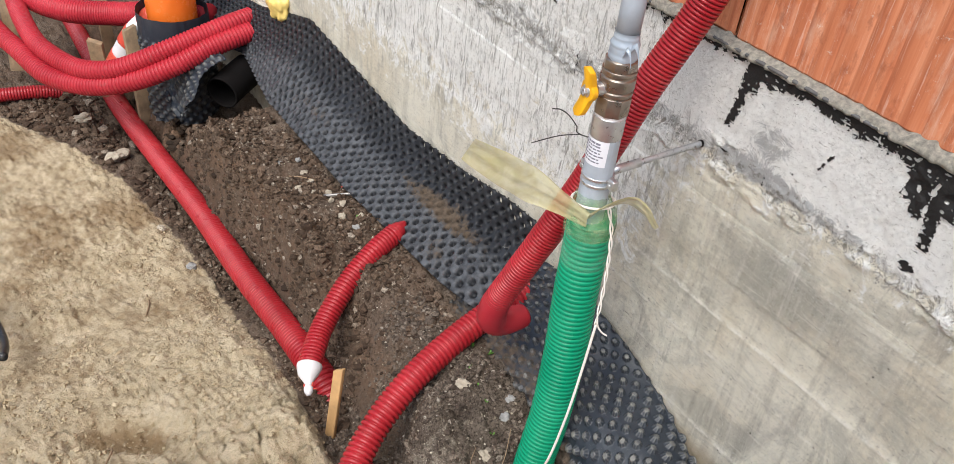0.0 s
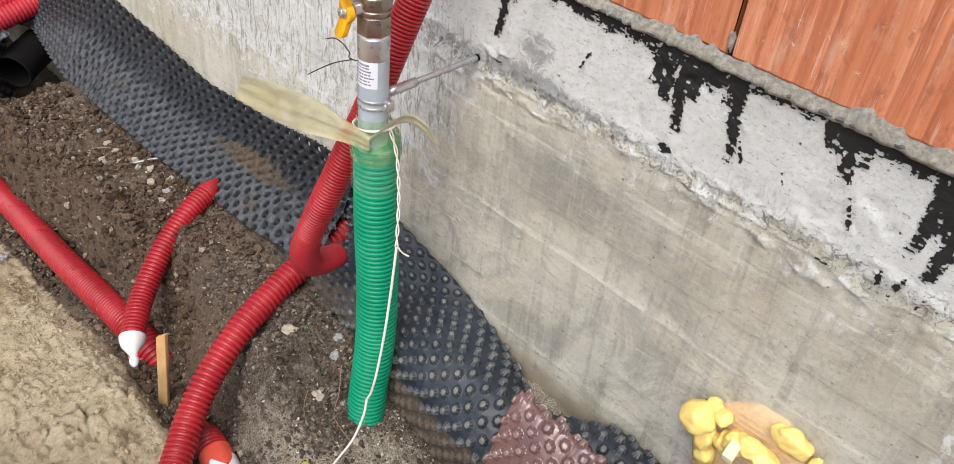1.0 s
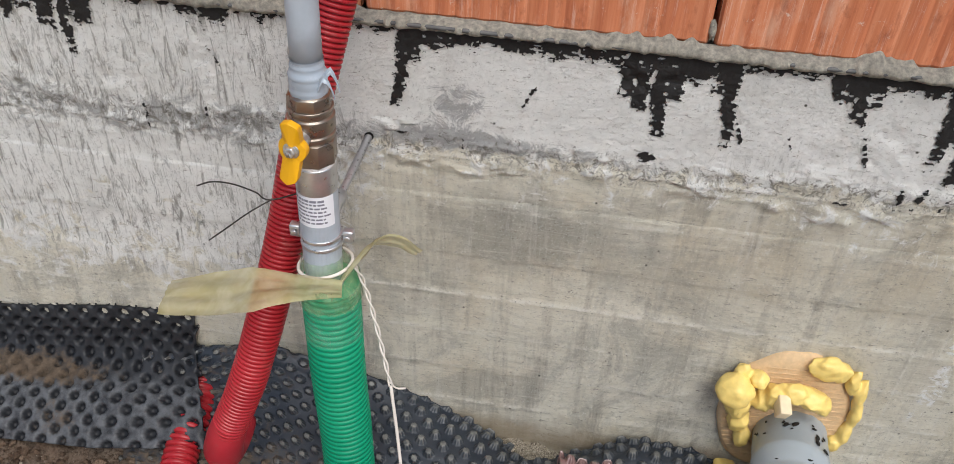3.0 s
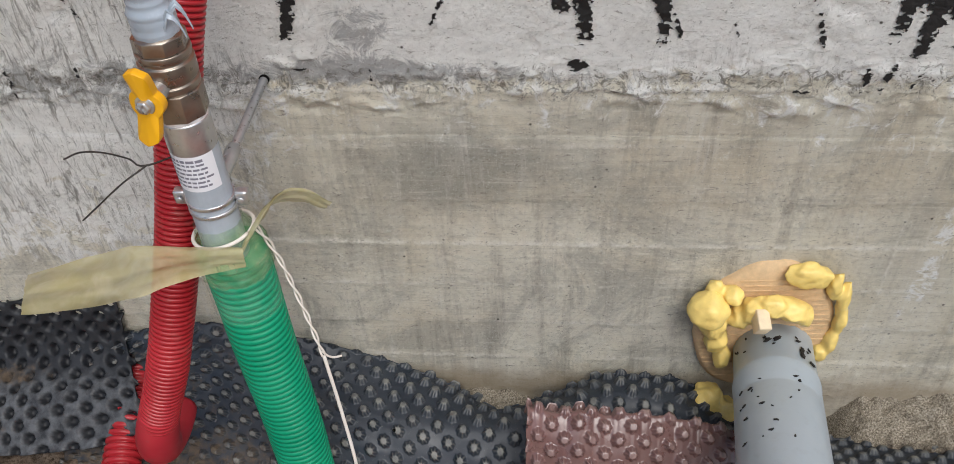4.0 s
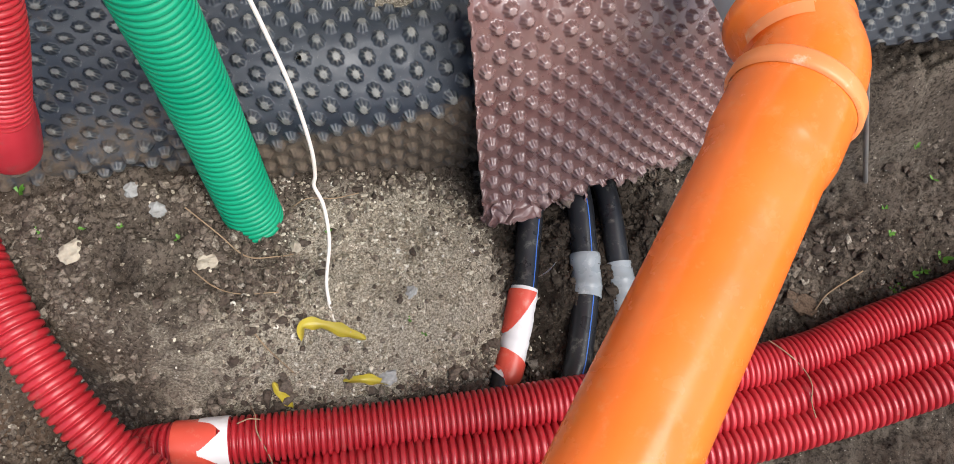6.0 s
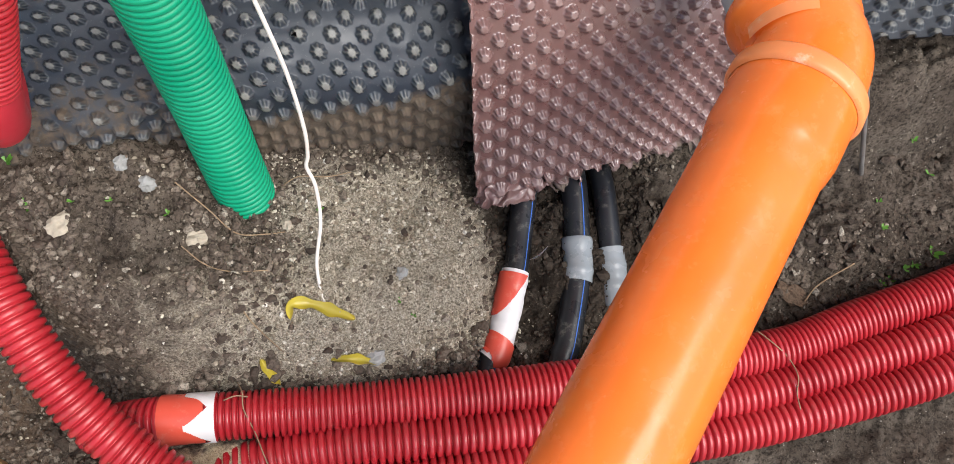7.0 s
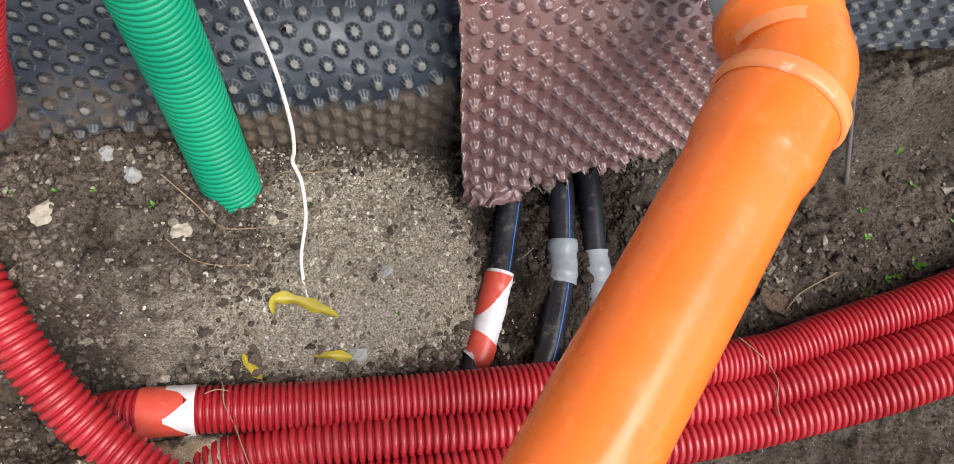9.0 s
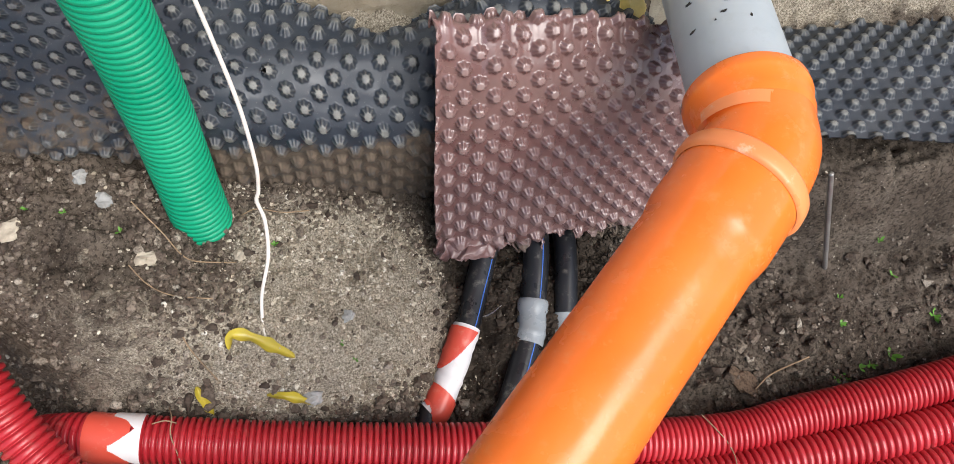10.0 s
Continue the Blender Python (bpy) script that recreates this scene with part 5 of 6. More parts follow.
    for k in range(7):
        z = 0.1275 - k * 0.0046
        a = -158 + rnd.random() * 12
        for _ in range(7):
            w = 6 + rnd.random() * 14
            if a + w > -33 - (k in (2, 5)) * 12:
                break
            curved("print_bar", z - (0.0021 if k else 0.0028), z, radians(a), radians(a + w), 0.02112, INK, lab)
            a += w + 3
    return ob


gas_riser()


def pipe_clamp():
    ob = thing("pipe_clamp", (-0.015, -0.193, 0.612), "galvanised pipe clamp on a threaded rod into the wall", "pipe clamp")
    m = Matrix.Translation((-0.0150, -0.1935, 0.612))
    for z in (-0.006, 0.004):
        soft_edges(part("clamp_band", ring_profile("clamp_band", [(z - 0.0022, 0.0206), (z - 0.0020, 0.0224), (z + 0.0020, 0.0224), (z + 0.0022, 0.0206)], m, 32), STEEL_GREY, ob))
    for sx in (-1, 1):
        part("clamp_ear", box_bm(0.012, 0.010, 0.015, 0.002, m @ Matrix.Translation((sx * 0.0285, 0.002, 0.002))), STEEL_GREY, ob)
        soft_edges(part("screw_head", ring_profile("screw_head", [(-0.0065, 0.0038), (-0.0078, 0.0038), (-0.0086, 0.0025)], m @ Matrix.Translation((sx * 0.0285, 0.002, 0.002)) @ Matrix.Rotation(radians(-90), 4, "X") @ Matrix.Scale(1, 4), 12), STEEL_GREY, ob))
    part("rod_nut", tube("rod_nut", [(-0.015, -0.170, 0.613), (-0.015, -0.120, 0.6135)], 0.0072, 6, 0.02), STEEL_GREY, ob)
    rod, s = spline([(-0.015, -0.170, 0.613), (-0.015, -0.09, 0.614), (-0.015, 0.01, 0.615)], 0.0007)
    part("threaded_rod", mesh_from("threaded_rod", *tube_data(rod, 0.0042 + 0.0005 * np.sin(np.arange(len(rod)) * 2.1), 10)), STEEL_GREY, ob)
    part("wall_plug", ring_profile("wall_plug", [(0, 0.0056), (0.002, 0.0056), (0.003, 0.0045)], Matrix.Translation((-0.015, -0.001, 0.615)) @ Matrix.Rotation(radians(90), 4, "X"), 16), BLACKHOLE, ob)
    return ob


pipe_clamp()


def cord():
    ob = thing("cord", (0.03, -0.34, -0.04), "white plastic cord tied round the sleeve and hanging to the soil", "cord")
    loop = [(-0.014 + 0.029 * math.cos(a), -0.193 + 0.029 * math.sin(a), 0.574 + 0.005 * math.cos(a + 0.4)) for a in np.linspace(-0.3, 5.9, 18)]
    part("loop", tube("loop", loop, 0.0019, 8, 0.004), WHITE_CORD, ob)
    hang = [(0.015, -0.190, 0.578), (0.026, -0.186, 0.54), (0.040, -0.192, 0.48), (0.057, -0.208, 0.41), (0.068, -0.226, 0.34), (0.077, -0.244, 0.27), (0.080, -0.260, 0.20), (0.077, -0.268, 0.16), (0.073, -0.272, 0.145), (0.077, -0.282, 0.118), (0.073, -0.300, 0.07), (0.058, -0.324, 0.018), (0.055, -0.350, -0.006), (0.057, -0.366, -0.020), (0.057, -0.372, -0.034)]
    part("strand", tube("strand", hang[3:], 0.0020, 10, 0.004), WHITE_CORD, ob)
    path, s = spline(hang[:4], 0.003)
    for ph in (0.0, math.pi):
        tw = path + np.stack([0.0018 * np.cos(s * 130 + ph), 0.0018 * np.sin(s * 130 + ph), s * 0], 1)
        part("twisted_strand", mesh_from("twisted_strand", *tube_data(tw, np.full(len(tw), 0.0012), 8)), WHITE_CORD, ob)
    end = [(0.056, -0.207, 0.416), (0.060, -0.205, 0.406), (0.065, -0.201, 0.399), (0.072, -0.197, 0.397)]
    part("short_end", tube("short_end", end, 0.0013, 8, 0.003), WHITE_CORD, ob)
    return ob


cord()


def wall_wire():
    ob = thing("wire", (-0.041, 0.001, 0.560), "thin dark forked wire sticking out beside the wall", "wire")
    part("strand", tube("strand", [(-0.030, -0.150, 0.640), (-0.068, -0.188, 0.645), (-0.090, -0.176, 0.643), (-0.119, -0.166, 0.642), (-0.145, -0.160, 0.637), (-0.163, -0.160, 0.629)], 0.0009, 6, 0.005), WIRE, ob)
    part("strand", tube("strand", [(-0.068, -0.188, 0.645), (-0.088, -0.203, 0.636), (-0.110, -0.213, 0.620), (-0.129, -0.218, 0.605)], 0.0008, 6, 0.005), WIRE, ob)
    return ob


wall_wire()


# ---- drain through the wall ----
DRAIN_A, DRAIN_C, DRAIN_E = Vector((0.592, 0.02, 0.196)), Vector((0.536, -0.345, 0.272)), Vector((0.269, -0.600, 0.264))


def drain():
    ob = thing("drain_pipe", (0.57, 0, 0.236), "grey drain pipe with an orange elbow and orange pipe", "drain pipe")
    A, C, E2 = DRAIN_A, DRAIN_C, DRAIN_E
    ga = (C - A).normalized()
    oa = (E2 - C).normalized()

    def run(name, base, way, rows, mat, label="", sides=48):
        path = np.array([tuple(base + way * d) for d, r in rows])
        pos = np.array(path)
        v, f = tube_data(pos, [0.96 * r for d, r in rows], sides, (False, False))
        return part(name, mesh_from(name, v, f), mat, ob, label)
    q = [(0.0, 0.0525), (0.106, 0.0530), (0.110, 0.0548), (0.116, 0.0554), (0.122, 0.0550), (0.126, 0.0543), (0.150, 0.0543), (0.153, 0.0534), (0.156, 0.0543), (0.32, 0.0543)]
    grey = run("grey_pipe", A, ga, q, GREY_PVC)
    rnd = random.Random(11)
    for k in range(34):
        d = 0.058 + 0.046 * rnd.random() if k < 15 else 0.14 + 0.11 * rnd.random()
        a = rnd.uniform(-0.9, 1.3) if k < 15 else rnd.uniform(-0.4, 1.3)
        big = rnd.choice((0.35, 0.5, 0.6, 0.9, 1.0))
        up = Vector((0, 0, 1)) - ga * ga.z
        up.normalize()
        sd = ga.cross(up)
        n = up * math.cos(a) - sd * math.sin(a) * -1
        p = A + ga * d + n * 0.0524
        me = lump_mesh("paint_fleck", (big * (0.0062 if k < 15 else 0.0034), big * (0.0034 if k < 15 else 0.0017), 0.0009), k, 0.9, 2)
        fl = part("paint_fleck", me, BITUMEN, grey)
        fl.matrix_basis = Matrix.Translation(p) @ n.to_track_quat("Z", "X").to_matrix().to_4x4() @ Matrix.Rotation(rnd.uniform(0, 3), 4, "Z")
    # elbow: socket with bead, then the bend
    L = (C - A).length
    k = L - 0.070
    run("elbow_socket", A, ga, [(k - 0.001, 0.0545), (k, 0.0610), (k + 0.003, 0.0635), (k + 0.012, 0.0640), (k + 0.016, 0.0632), (k + 0.018, 0.0612), (k + 0.034, 0.0605), (k + 0.040, 0.0590), (k + 0.046, 0.0565)], ORANGE)
    bend, _ = spline([tuple(C - ga * 0.052), tuple(C - ga * 0.028), tuple(C - ga * 0.006 + oa * 0.006), tuple(C + oa * 0.028), tuple(C + oa * 0.060)], 0.004)
    v, f = tube_data(bend, np.full(len(bend), 0.0550), 48, (False, False))
    part("elbow_bend", mesh_from("elbow_bend", v, f), ORANGE, ob)
    band, _ = spline([tuple(C - ga * 0.030 + oa * 0.004), tuple(C - ga * 0.024 + oa * 0.006), tuple(C - ga * 0.018 + oa * 0.008)], 0.002)
    v, f = tube_data(band, np.full(len(band), 0.0556), 60, (False, False))
    part("pale_strip", mesh_from("pale_strip", v, [q for q in f if all(v[i][2] > C.z + 0.004 and v[i][0] > C.x - 0.060 for i in q)]), ORANGE_PALE, ob, "pale strip on the elbow")
    # the pipe's own socket and the long pipe
    run("socket_ring", C, oa, [(0.034, 0.0575), (0.035, 0.0630), (0.038, 0.0650), (0.050, 0.0655), (0.053, 0.0640), (0.054, 0.0610)], ORANGE_PALE, "scuffed pale ring")
    run("orange_pipe", C, oa, [(0.053, 0.0605), (0.100, 0.0605), (0.112, 0.0585), (0.122, 0.0560), (0.40, 0.0555), (1.1, 0.0555)], ORANGE)
    return ob


drain()


def foam_collar():
    ob = thing("foam_seal", (0.575, -0.005, 0.27), "yellow expanding foam round the drain with a cut tan face", "foam seal")
    bm = bmesh.new()
    n = 64
    ring = []
    cx, cz = 0.567, 0.238
    for k in range(n):
        a = 2 * math.pi * k / n
        r = 1 + 0.06 * noise.noise((math.cos(a) * 2, math.sin(a) * 2, 3))
        ring.append((cx + 0.086 * r * math.cos(a), cz + 0.120 * r * math.sin(a)))
    rows = []
    for s, y in ((0.05, -0.012), (0.5, -0.012), (0.92, -0.012), (1.0, -0.006), (1.0, 0.02)):
        rows.append([bm.verts.new((cx + (px - cx) * s, y - 0.0015 * noise.noise((px * 80, pz * 80, s * 9)), cz + (pz - cz) * s)) for px, pz in ring])
    for a, b in zip(rows, rows[1:]):
        for k in range(n):
            j = (k + 1) % n
            bm.faces.new((a[k], a[j], b[j], b[k]))
    bm.faces.new(rows[0][::-1])
    part("cut_face", bm, FOAM_CUT, ob, "flat cut tan foam")
    blobs = [(0.508, -0.016, 0.322, 0.010, 0.011, 0.016), (0.512, -0.022, 0.267, 0.016, 0.016, 0.022), (0.522, -0.020, 0.233, 0.013, 0.014, 0.020), (0.532, -0.022, 0.202, 0.010, 0.012, 0.018), (0.557, -0.030, 0.302, 0.015, 0.016, 0.017),
             (0.578, -0.032, 0.313, 0.018, 0.015, 0.014), (0.602, -0.032, 0.306, 0.018, 0.016, 0.013), (0.617, -0.030, 0.297, 0.012, 0.014, 0.012), (0.542, -0.026, 0.286, 0.012, 0.014, 0.016), (0.529, -0.024, 0.323, 0.012, 0.013, 0.010), (0.612, -0.016, 0.352, 0.022, 0.012, 0.016), (0.629, -0.014, 0.348, 0.014, 0.012, 0.014),
             (0.652, -0.012, 0.331, 0.008, 0.010, 0.014), (0.667, -0.012, 0.305, 0.007, 0.010, 0.020), (0.672, -0.013, 0.267, 0.007, 0.010, 0.018), (0.667, -0.014, 0.229, 0.008, 0.011, 0.016), (0.658, -0.015, 0.209, 0.009, 0.012, 0.010), (0.648, -0.012, 0.186, 0.008, 0.010, 0.014),
             (0.524, -0.030, 0.122, 0.020, 0.022, 0.018), (0.504, -0.026, 0.108, 0.018, 0.018, 0.010), (0.542, -0.036, 0.106, 0.022, 0.022, 0.012)]
    for group in (blobs[:12], blobs[12:18], blobs[18:]):
        bm = bmesh.new()
        for k, (x, y, z, a, b, c) in enumerate(group):
            x, z = x - 0.012, z - 0.004
            me = lump_mesh("foam", (a * 1.12, b * 1.05, c * (1.5 if len(group) == 6 else 1.15)), k, 0.38, 3, 1.8)
            me.transform(Matrix.Translation((x, y, z)))
            bm.from_mesh(me)
            bpy.data.meshes.remove(me)
        mass = part("foam_mass", bm, FOAM, ob)
        mod = mass.modifiers.new("merge", "REMESH")
        mod.mode, mod.voxel_size, mod.use_smooth_shade = "VOXEL", 0.0024, True
        mod = mass.modifiers.new("settle", "SMOOTH")
        mod.factor, mod.iterations = 0.5, 4
    ball = part("foam_bubble", lump_mesh("foam_bubble", (0.0250, 0.025, 0.0245), 4, 0.14, 4, 1.3), FOAM, ob, "smooth round foam bubble")
    ball.matrix_basis = pose(0.488, -0.034, 0.302)
    ball.matrix_parent_inverse = stand(ob).inverted()
    saw = bmesh.new()
    for k in range(21):
        z = 0.150 + k * 0.0092
        half = 0.080 * math.sqrt(max(0.0, 1 - ((z - cz) / 0.112) ** 2))
        if half > 0.01:
            bar = box_bm(2 * half, 0.0009, 0.0022, 0, pose(cx, -0.0128, z, 0, -3, 0))
            me = bpy.data.meshes.new("bar")
            bar.to_mesh(me)
            bar.free()
            saw.from_mesh(me)
            bpy.data.meshes.remove(me)
    part("saw_texture", saw, FOAM_CUT, ob, "fine saw marks on the cut foam", False)["kind"] = "stuff"
    wedge = part("wood_wedge", box_bm(0.016, 0.026, 0.022, 0.0015, pose(0.549, -0.050, 0.300, 24, 6, 8)), PINE_CUT, ob, "pale wooden wedge")
    return ob


foam_collar()


# ---- water pipes under the flap ----
def water_pipe(points, tape, label, stripe=None, r=0.0165):
    ob = thing("water_pipe", points[-1], label, "water pipe", "black water pipes")
    part("hose", tube("hose", points, r, 24, 0.01), BLACK_PE, ob)
    path, s = spline(points, 0.003)
    ln = s[-1]
    for a, b, mat, lab, extra in tape:
        i, j = int(a / ln * len(path)), int(b / ln * len(path))
        rr = (r + extra) * (1 + 0.10 * (grain(s[i:j], s[i:j] * 0, 150, 3) - 0.5))
        part("tape_wrap", mesh_from("tape_wrap", *tube_data(path[i:j], rr, 22, (False, False))), mat, ob, lab)
    if stripe:
        for side in stripe:
            tan = np.gradient(path, axis=0)
            tan /= np.linalg.norm(tan, axis=1)[:, None]
            up = np.array(side) - tan * (tan @ np.array(side))[:, None]
            up /= np.linalg.norm(up, axis=1)[:, None]
            line = path + up * (r - 0.0004)
            part("blue_stripe", tube("blue_stripe", line[::8].tolist(), 0.0010, 6, 0.01), BLUE, ob)
    return ob


W1 = [(0.352, -0.160, -0.105), (0.342, -0.232, -0.110), (0.312, -0.308, -0.124), (0.294, -0.349, -0.130), (0.246, -0.436, -0.146), (0.229, -0.454, -0.150), (0.190, -0.600, -0.170)]
W2 = [(0.414, -0.160, -0.115), (0.408, -0.243, -0.120), (0.390, -0.322, -0.138), (0.376, -0.369, -0.145), (0.337, -0.449, -0.155), (0.322, -0.473, -0.158), (0.280, -0.600, -0.175)]
W3 = [(0.450, -0.160, -0.125), (0.449, -0.248, -0.130), (0.432, -0.346, -0.148), (0.421, -0.410, -0.158), (0.416, -0.458, -0.165), (0.390, -0.600, -0.180)]
taped = water_pipe(W1, [(0.196, 0.322, WHITE_TAPE, "white tape", 0.0020)], "black plastic water pipe wrapped in red and white tape", [(0.55, -0.3, 0.75)])


def red_wrap(pipe, points, a, b, r):
    """Red lozenges of the barrier tape, where its printed half comes up."""
    path, s = spline(points, 0.0008)
    i, j = int(a / s[-1] * len(path)), int(b / s[-1] * len(path))
    v, f = tube_data(path[i:j], r * (1 + 0.04 * (grain(s[i:j], s[i:j] * 0, 90, 3) - 0.5)), 110, (False, False))
    n = j - i
    upper, lower = [], []
    for q in f:
        u = q[0] // 110 / n
        d = (Vector(v[q[0]]) - Vector(path[i + q[0] // 110])).normalized()
        left = d.dot(Vector((-0.85, -0.35, 0.3)))
        if u < 0.62 and left > 2.1 * u - 0.30:
            upper.append(q)
        if 0.70 < u + 0.10 * left < 0.97 and not (left > 0.75 and u > 0.78):
            lower.append(q)
    for quads in (upper, lower):
        part("red_tape", mesh_from("red_tape", v, quads), RED_TAPE, pipe, "red half of the tape")
    part("loose_corner", ribbon("loose_corner", [(0.318, -0.338, -0.116), (0.330, -0.336, -0.110), (0.342, -0.330, -0.104)], [(0.2, -0.3, 0.9)] * 3, [0.018, 0.010, 0.001], WHITE_TAPE, 0.002, 2), WHITE_TAPE, pipe)


red_wrap(taped, W1, 0.200, 0.322, 0.0198)
water_pipe(W2, [(0.162, 0.225, GREY_TAPE, "grey tape wrapping", 0.0030)], "black plastic water pipe with a grey tape wrapping", [(0.35, -0.3, 0.9)], 0.0175)
water_pipe(W3, [(0.182, 0.262, GREY_TAPE, "grey tape wrapping", 0.0030)], "black plastic water pipe with a crumpled tape wrapping", None, 0.0155)

# ---- far end of the trench ----
hose([(-1.705, -0.037, 0.077), (-1.703, -0.156, 0.050), (-1.714, -0.281, 0.000), (-1.764, -0.392, -0.050), (-1.859, -0.494, -0.090), (-1.998, -0.583, -0.105), (-2.169, -0.630, -0.090), (-2.299, -0.660, -0.085), (-2.545, -0.693, -0.085)], 0.0310, "red corrugated conduit curving back from the wall", RED_FADED, pitch=0.0110, depth=0.0040, groove=0.14)
hose([(-1.757, -0.019, 0.100), (-1.739, -0.101, 0.092), (-1.743, -0.267, 0.045), (-1.778, -0.382, -0.005), (-1.828, -0.453, -0.035), (-1.927, -0.519, -0.055), (-2.102, -0.576, -0.055), (-2.293, -0.586, -0.050), (-2.526, -0.576, -0.050)], 0.0300, "red corrugated conduit curving back from the wall", RED_FADED, pitch=0.0110, depth=0.0040, groove=0.14)
hose([(-1.938, -0.087, 0.038), (-2.102, -0.183, -0.005), (-2.226, -0.310, -0.038), (-2.331, -0.457, -0.043), (-2.489, -0.544, -0.027), (-2.772, -0.562, 0.036)], 0.040, "red corrugated conduit curving back from the wall", RED_FADED, pitch=0.0085, depth=0.0022)
hose([(-2.192, -0.054, 0.094), (-2.384, -0.210, 0.050), (-2.529, -0.327, 0.026), (-2.677, -0.385, 0.042), (-2.930, -0.382, 0.098)], 0.034, "red corrugated conduit behind the stakes", RED_FADED, pitch=0.0085, depth=0.0022)
hose([(-2.300, -0.400, -0.375), (-2.300, -0.470, -0.335), (-2.305, -0.590, -0.312), (-2.325, -0.700, -0.312), (-2.37, -0.82, -0.325), (-2.46, -0.96, -0.345)], 0.0235, "thin red corrugated conduit half buried in soil", RED, pitch=0.0092, depth=0.0038)


def far_taped_end():
    ob = thing("taped_conduit_end", (-2.0, -0.38, 0.0), "conduit end wrapped in red and white barrier tape", "conduit", "red cable conduits")
    pts = [(-2.066, -0.387, -0.182), (-2.041, -0.350, -0.104), (-2.007, -0.305, -0.015), (-1.962, -0.248, 0.054)]
    path, s = spline(pts, 0.004)
    n = len(path)
    for k in range(6):
        i, j = k * n // 6, (k + 1) * n // 6 + 1
        part("tape_turn", mesh_from("tape_turn", *tube_data(path[i:j], np.full(len(path[i:j]), 0.038 + 0.002 * (k % 2)), 20, (True, True))), WHITE_TAPE if k % 2 == 0 else RED_TAPE, ob)


far_taped_end()


def stake(base, top, w, d, label):
    b, t = Vector(base), Vector(top)
    ln = (t - b).length
    m = Matrix.Translation(b) @ (t - b).to_track_quat("Z", "Y").to_matrix().to_4x4()
    bm = box_bm(w, d, ln + 0.06, 0.0015, Matrix.Translation((0, 0, ln / 2 - 0.03)))
    for v in bm.verts:
        if v.co.z > ln - 0.012 and v.co.x > 0:
            v.co.z -= 0.012
        v.co.x += 0.0015 * noise.noise(v.co * 40)
    bmesh.ops.transform(bm, matrix=m, verts=bm.verts)
    return tagged(part("wooden_stake", bm, WOOD if w < 0.03 else OLD_WOOD), label, "stake", "wooden stakes")


stake((-0.348, -0.418, -0.093), (-0.358, -0.397, 0.037), 0.020, 0.010, "short raw wooden stake driven into the trench edge")
stake((-1.923, -0.331, -0.275), (-1.963, -0.335, 0.033), 0.040, 0.022, "tall rough wooden stake holding the conduits")
stake((-2.133, -0.402, -0.222), (-2.117, -0.412, -0.067), 0.045, 0.022, "short rough wooden stake beside the conduits")
stake((-2.457, -0.615, -0.232), (-2.528, -0.595, -0.020), 0.045, 0.022, "rough wooden stake with white tape beside the conduits")
stake((-2.387, -0.319, -0.225), (-2.419, -0.319, 0.027), 0.040, 0.022, "rough wooden stake beside the conduits")


def far_drain():
    ob = thing("drain_pipe", (-1.92, -0.30, 0.0), "orange drain pipe in a black membrane collar", "drain pipe")
    part("orange_pipe", tube("orange_pipe", [(-1.908, -0.205, -0.061), (-1.918, -0.212, 0.134), (-1.929, -0.210, 0.379)], 0.075, 40, 0.02), ORANGE, ob)
    path, s = spline([(-1.904, -0.203, -0.254), (-1.910, -0.207, -0.061), (-1.913, -0.209, 0.030), (-1.916, -0.211, 0.092)], 0.0034)
    n = 150
    ang = np.linspace(-math.pi, math.pi, n)
    A2, S2 = np.meshgrid(ang, s)
    h, tip = dimple(A2 * 0.11, S2, 0.0335, 0.1)
    plain = step(0.29, 0.26, S2)
    R = 0.108 + 0.012 * (fbm(A2, S2, 4, 3, 5) - 0.5) + 0.0075 * h * plain
    pos = np.stack([path[:, 0][:, None] + R * np.cos(A2), path[:, 1][:, None] + R * np.sin(A2), path[:, 2][:, None] + R * 0], -1)
    me = grid_mesh("collar", pos)
    paint(me, "tip", tip * plain)
    paint(me, "soil", step(-0.05, -0.2, pos[..., 2]) * 0.4)
    part("membrane_collar", me, MEMBRANE, ob, "black dimpled collar")


far_drain()


def short_black_pipe():
    ob = thing("black_pipe", (-1.66, -0.24, -0.02), "short open black pipe under a crumpled membrane corner", "pipe")
    path, s = spline([(-1.72, -0.05, -0.055), (-1.68, -0.11, -0.065), (-1.64, -0.165, -0.075)], 0.006)
    n = len(path)
    ov, of = tube_data(path, np.full(n, 0.052), 30, (True, False))
    iv, jf = tube_data(path, np.full(n, 0.047), 30, (True, False))
    off = len(ov)
    f = of + [tuple(i + off for i in q[::-1]) for q in jf]
    la = (n - 1) * 30
    f += [(la + k, la + (k + 1) % 30, off + la + (k + 1) % 30, off + la + k) for k in range(30)]
    part("pipe_wall", mesh_from("pipe_wall", np.vstack([ov, iv]), f), BLACKHOLE, ob)


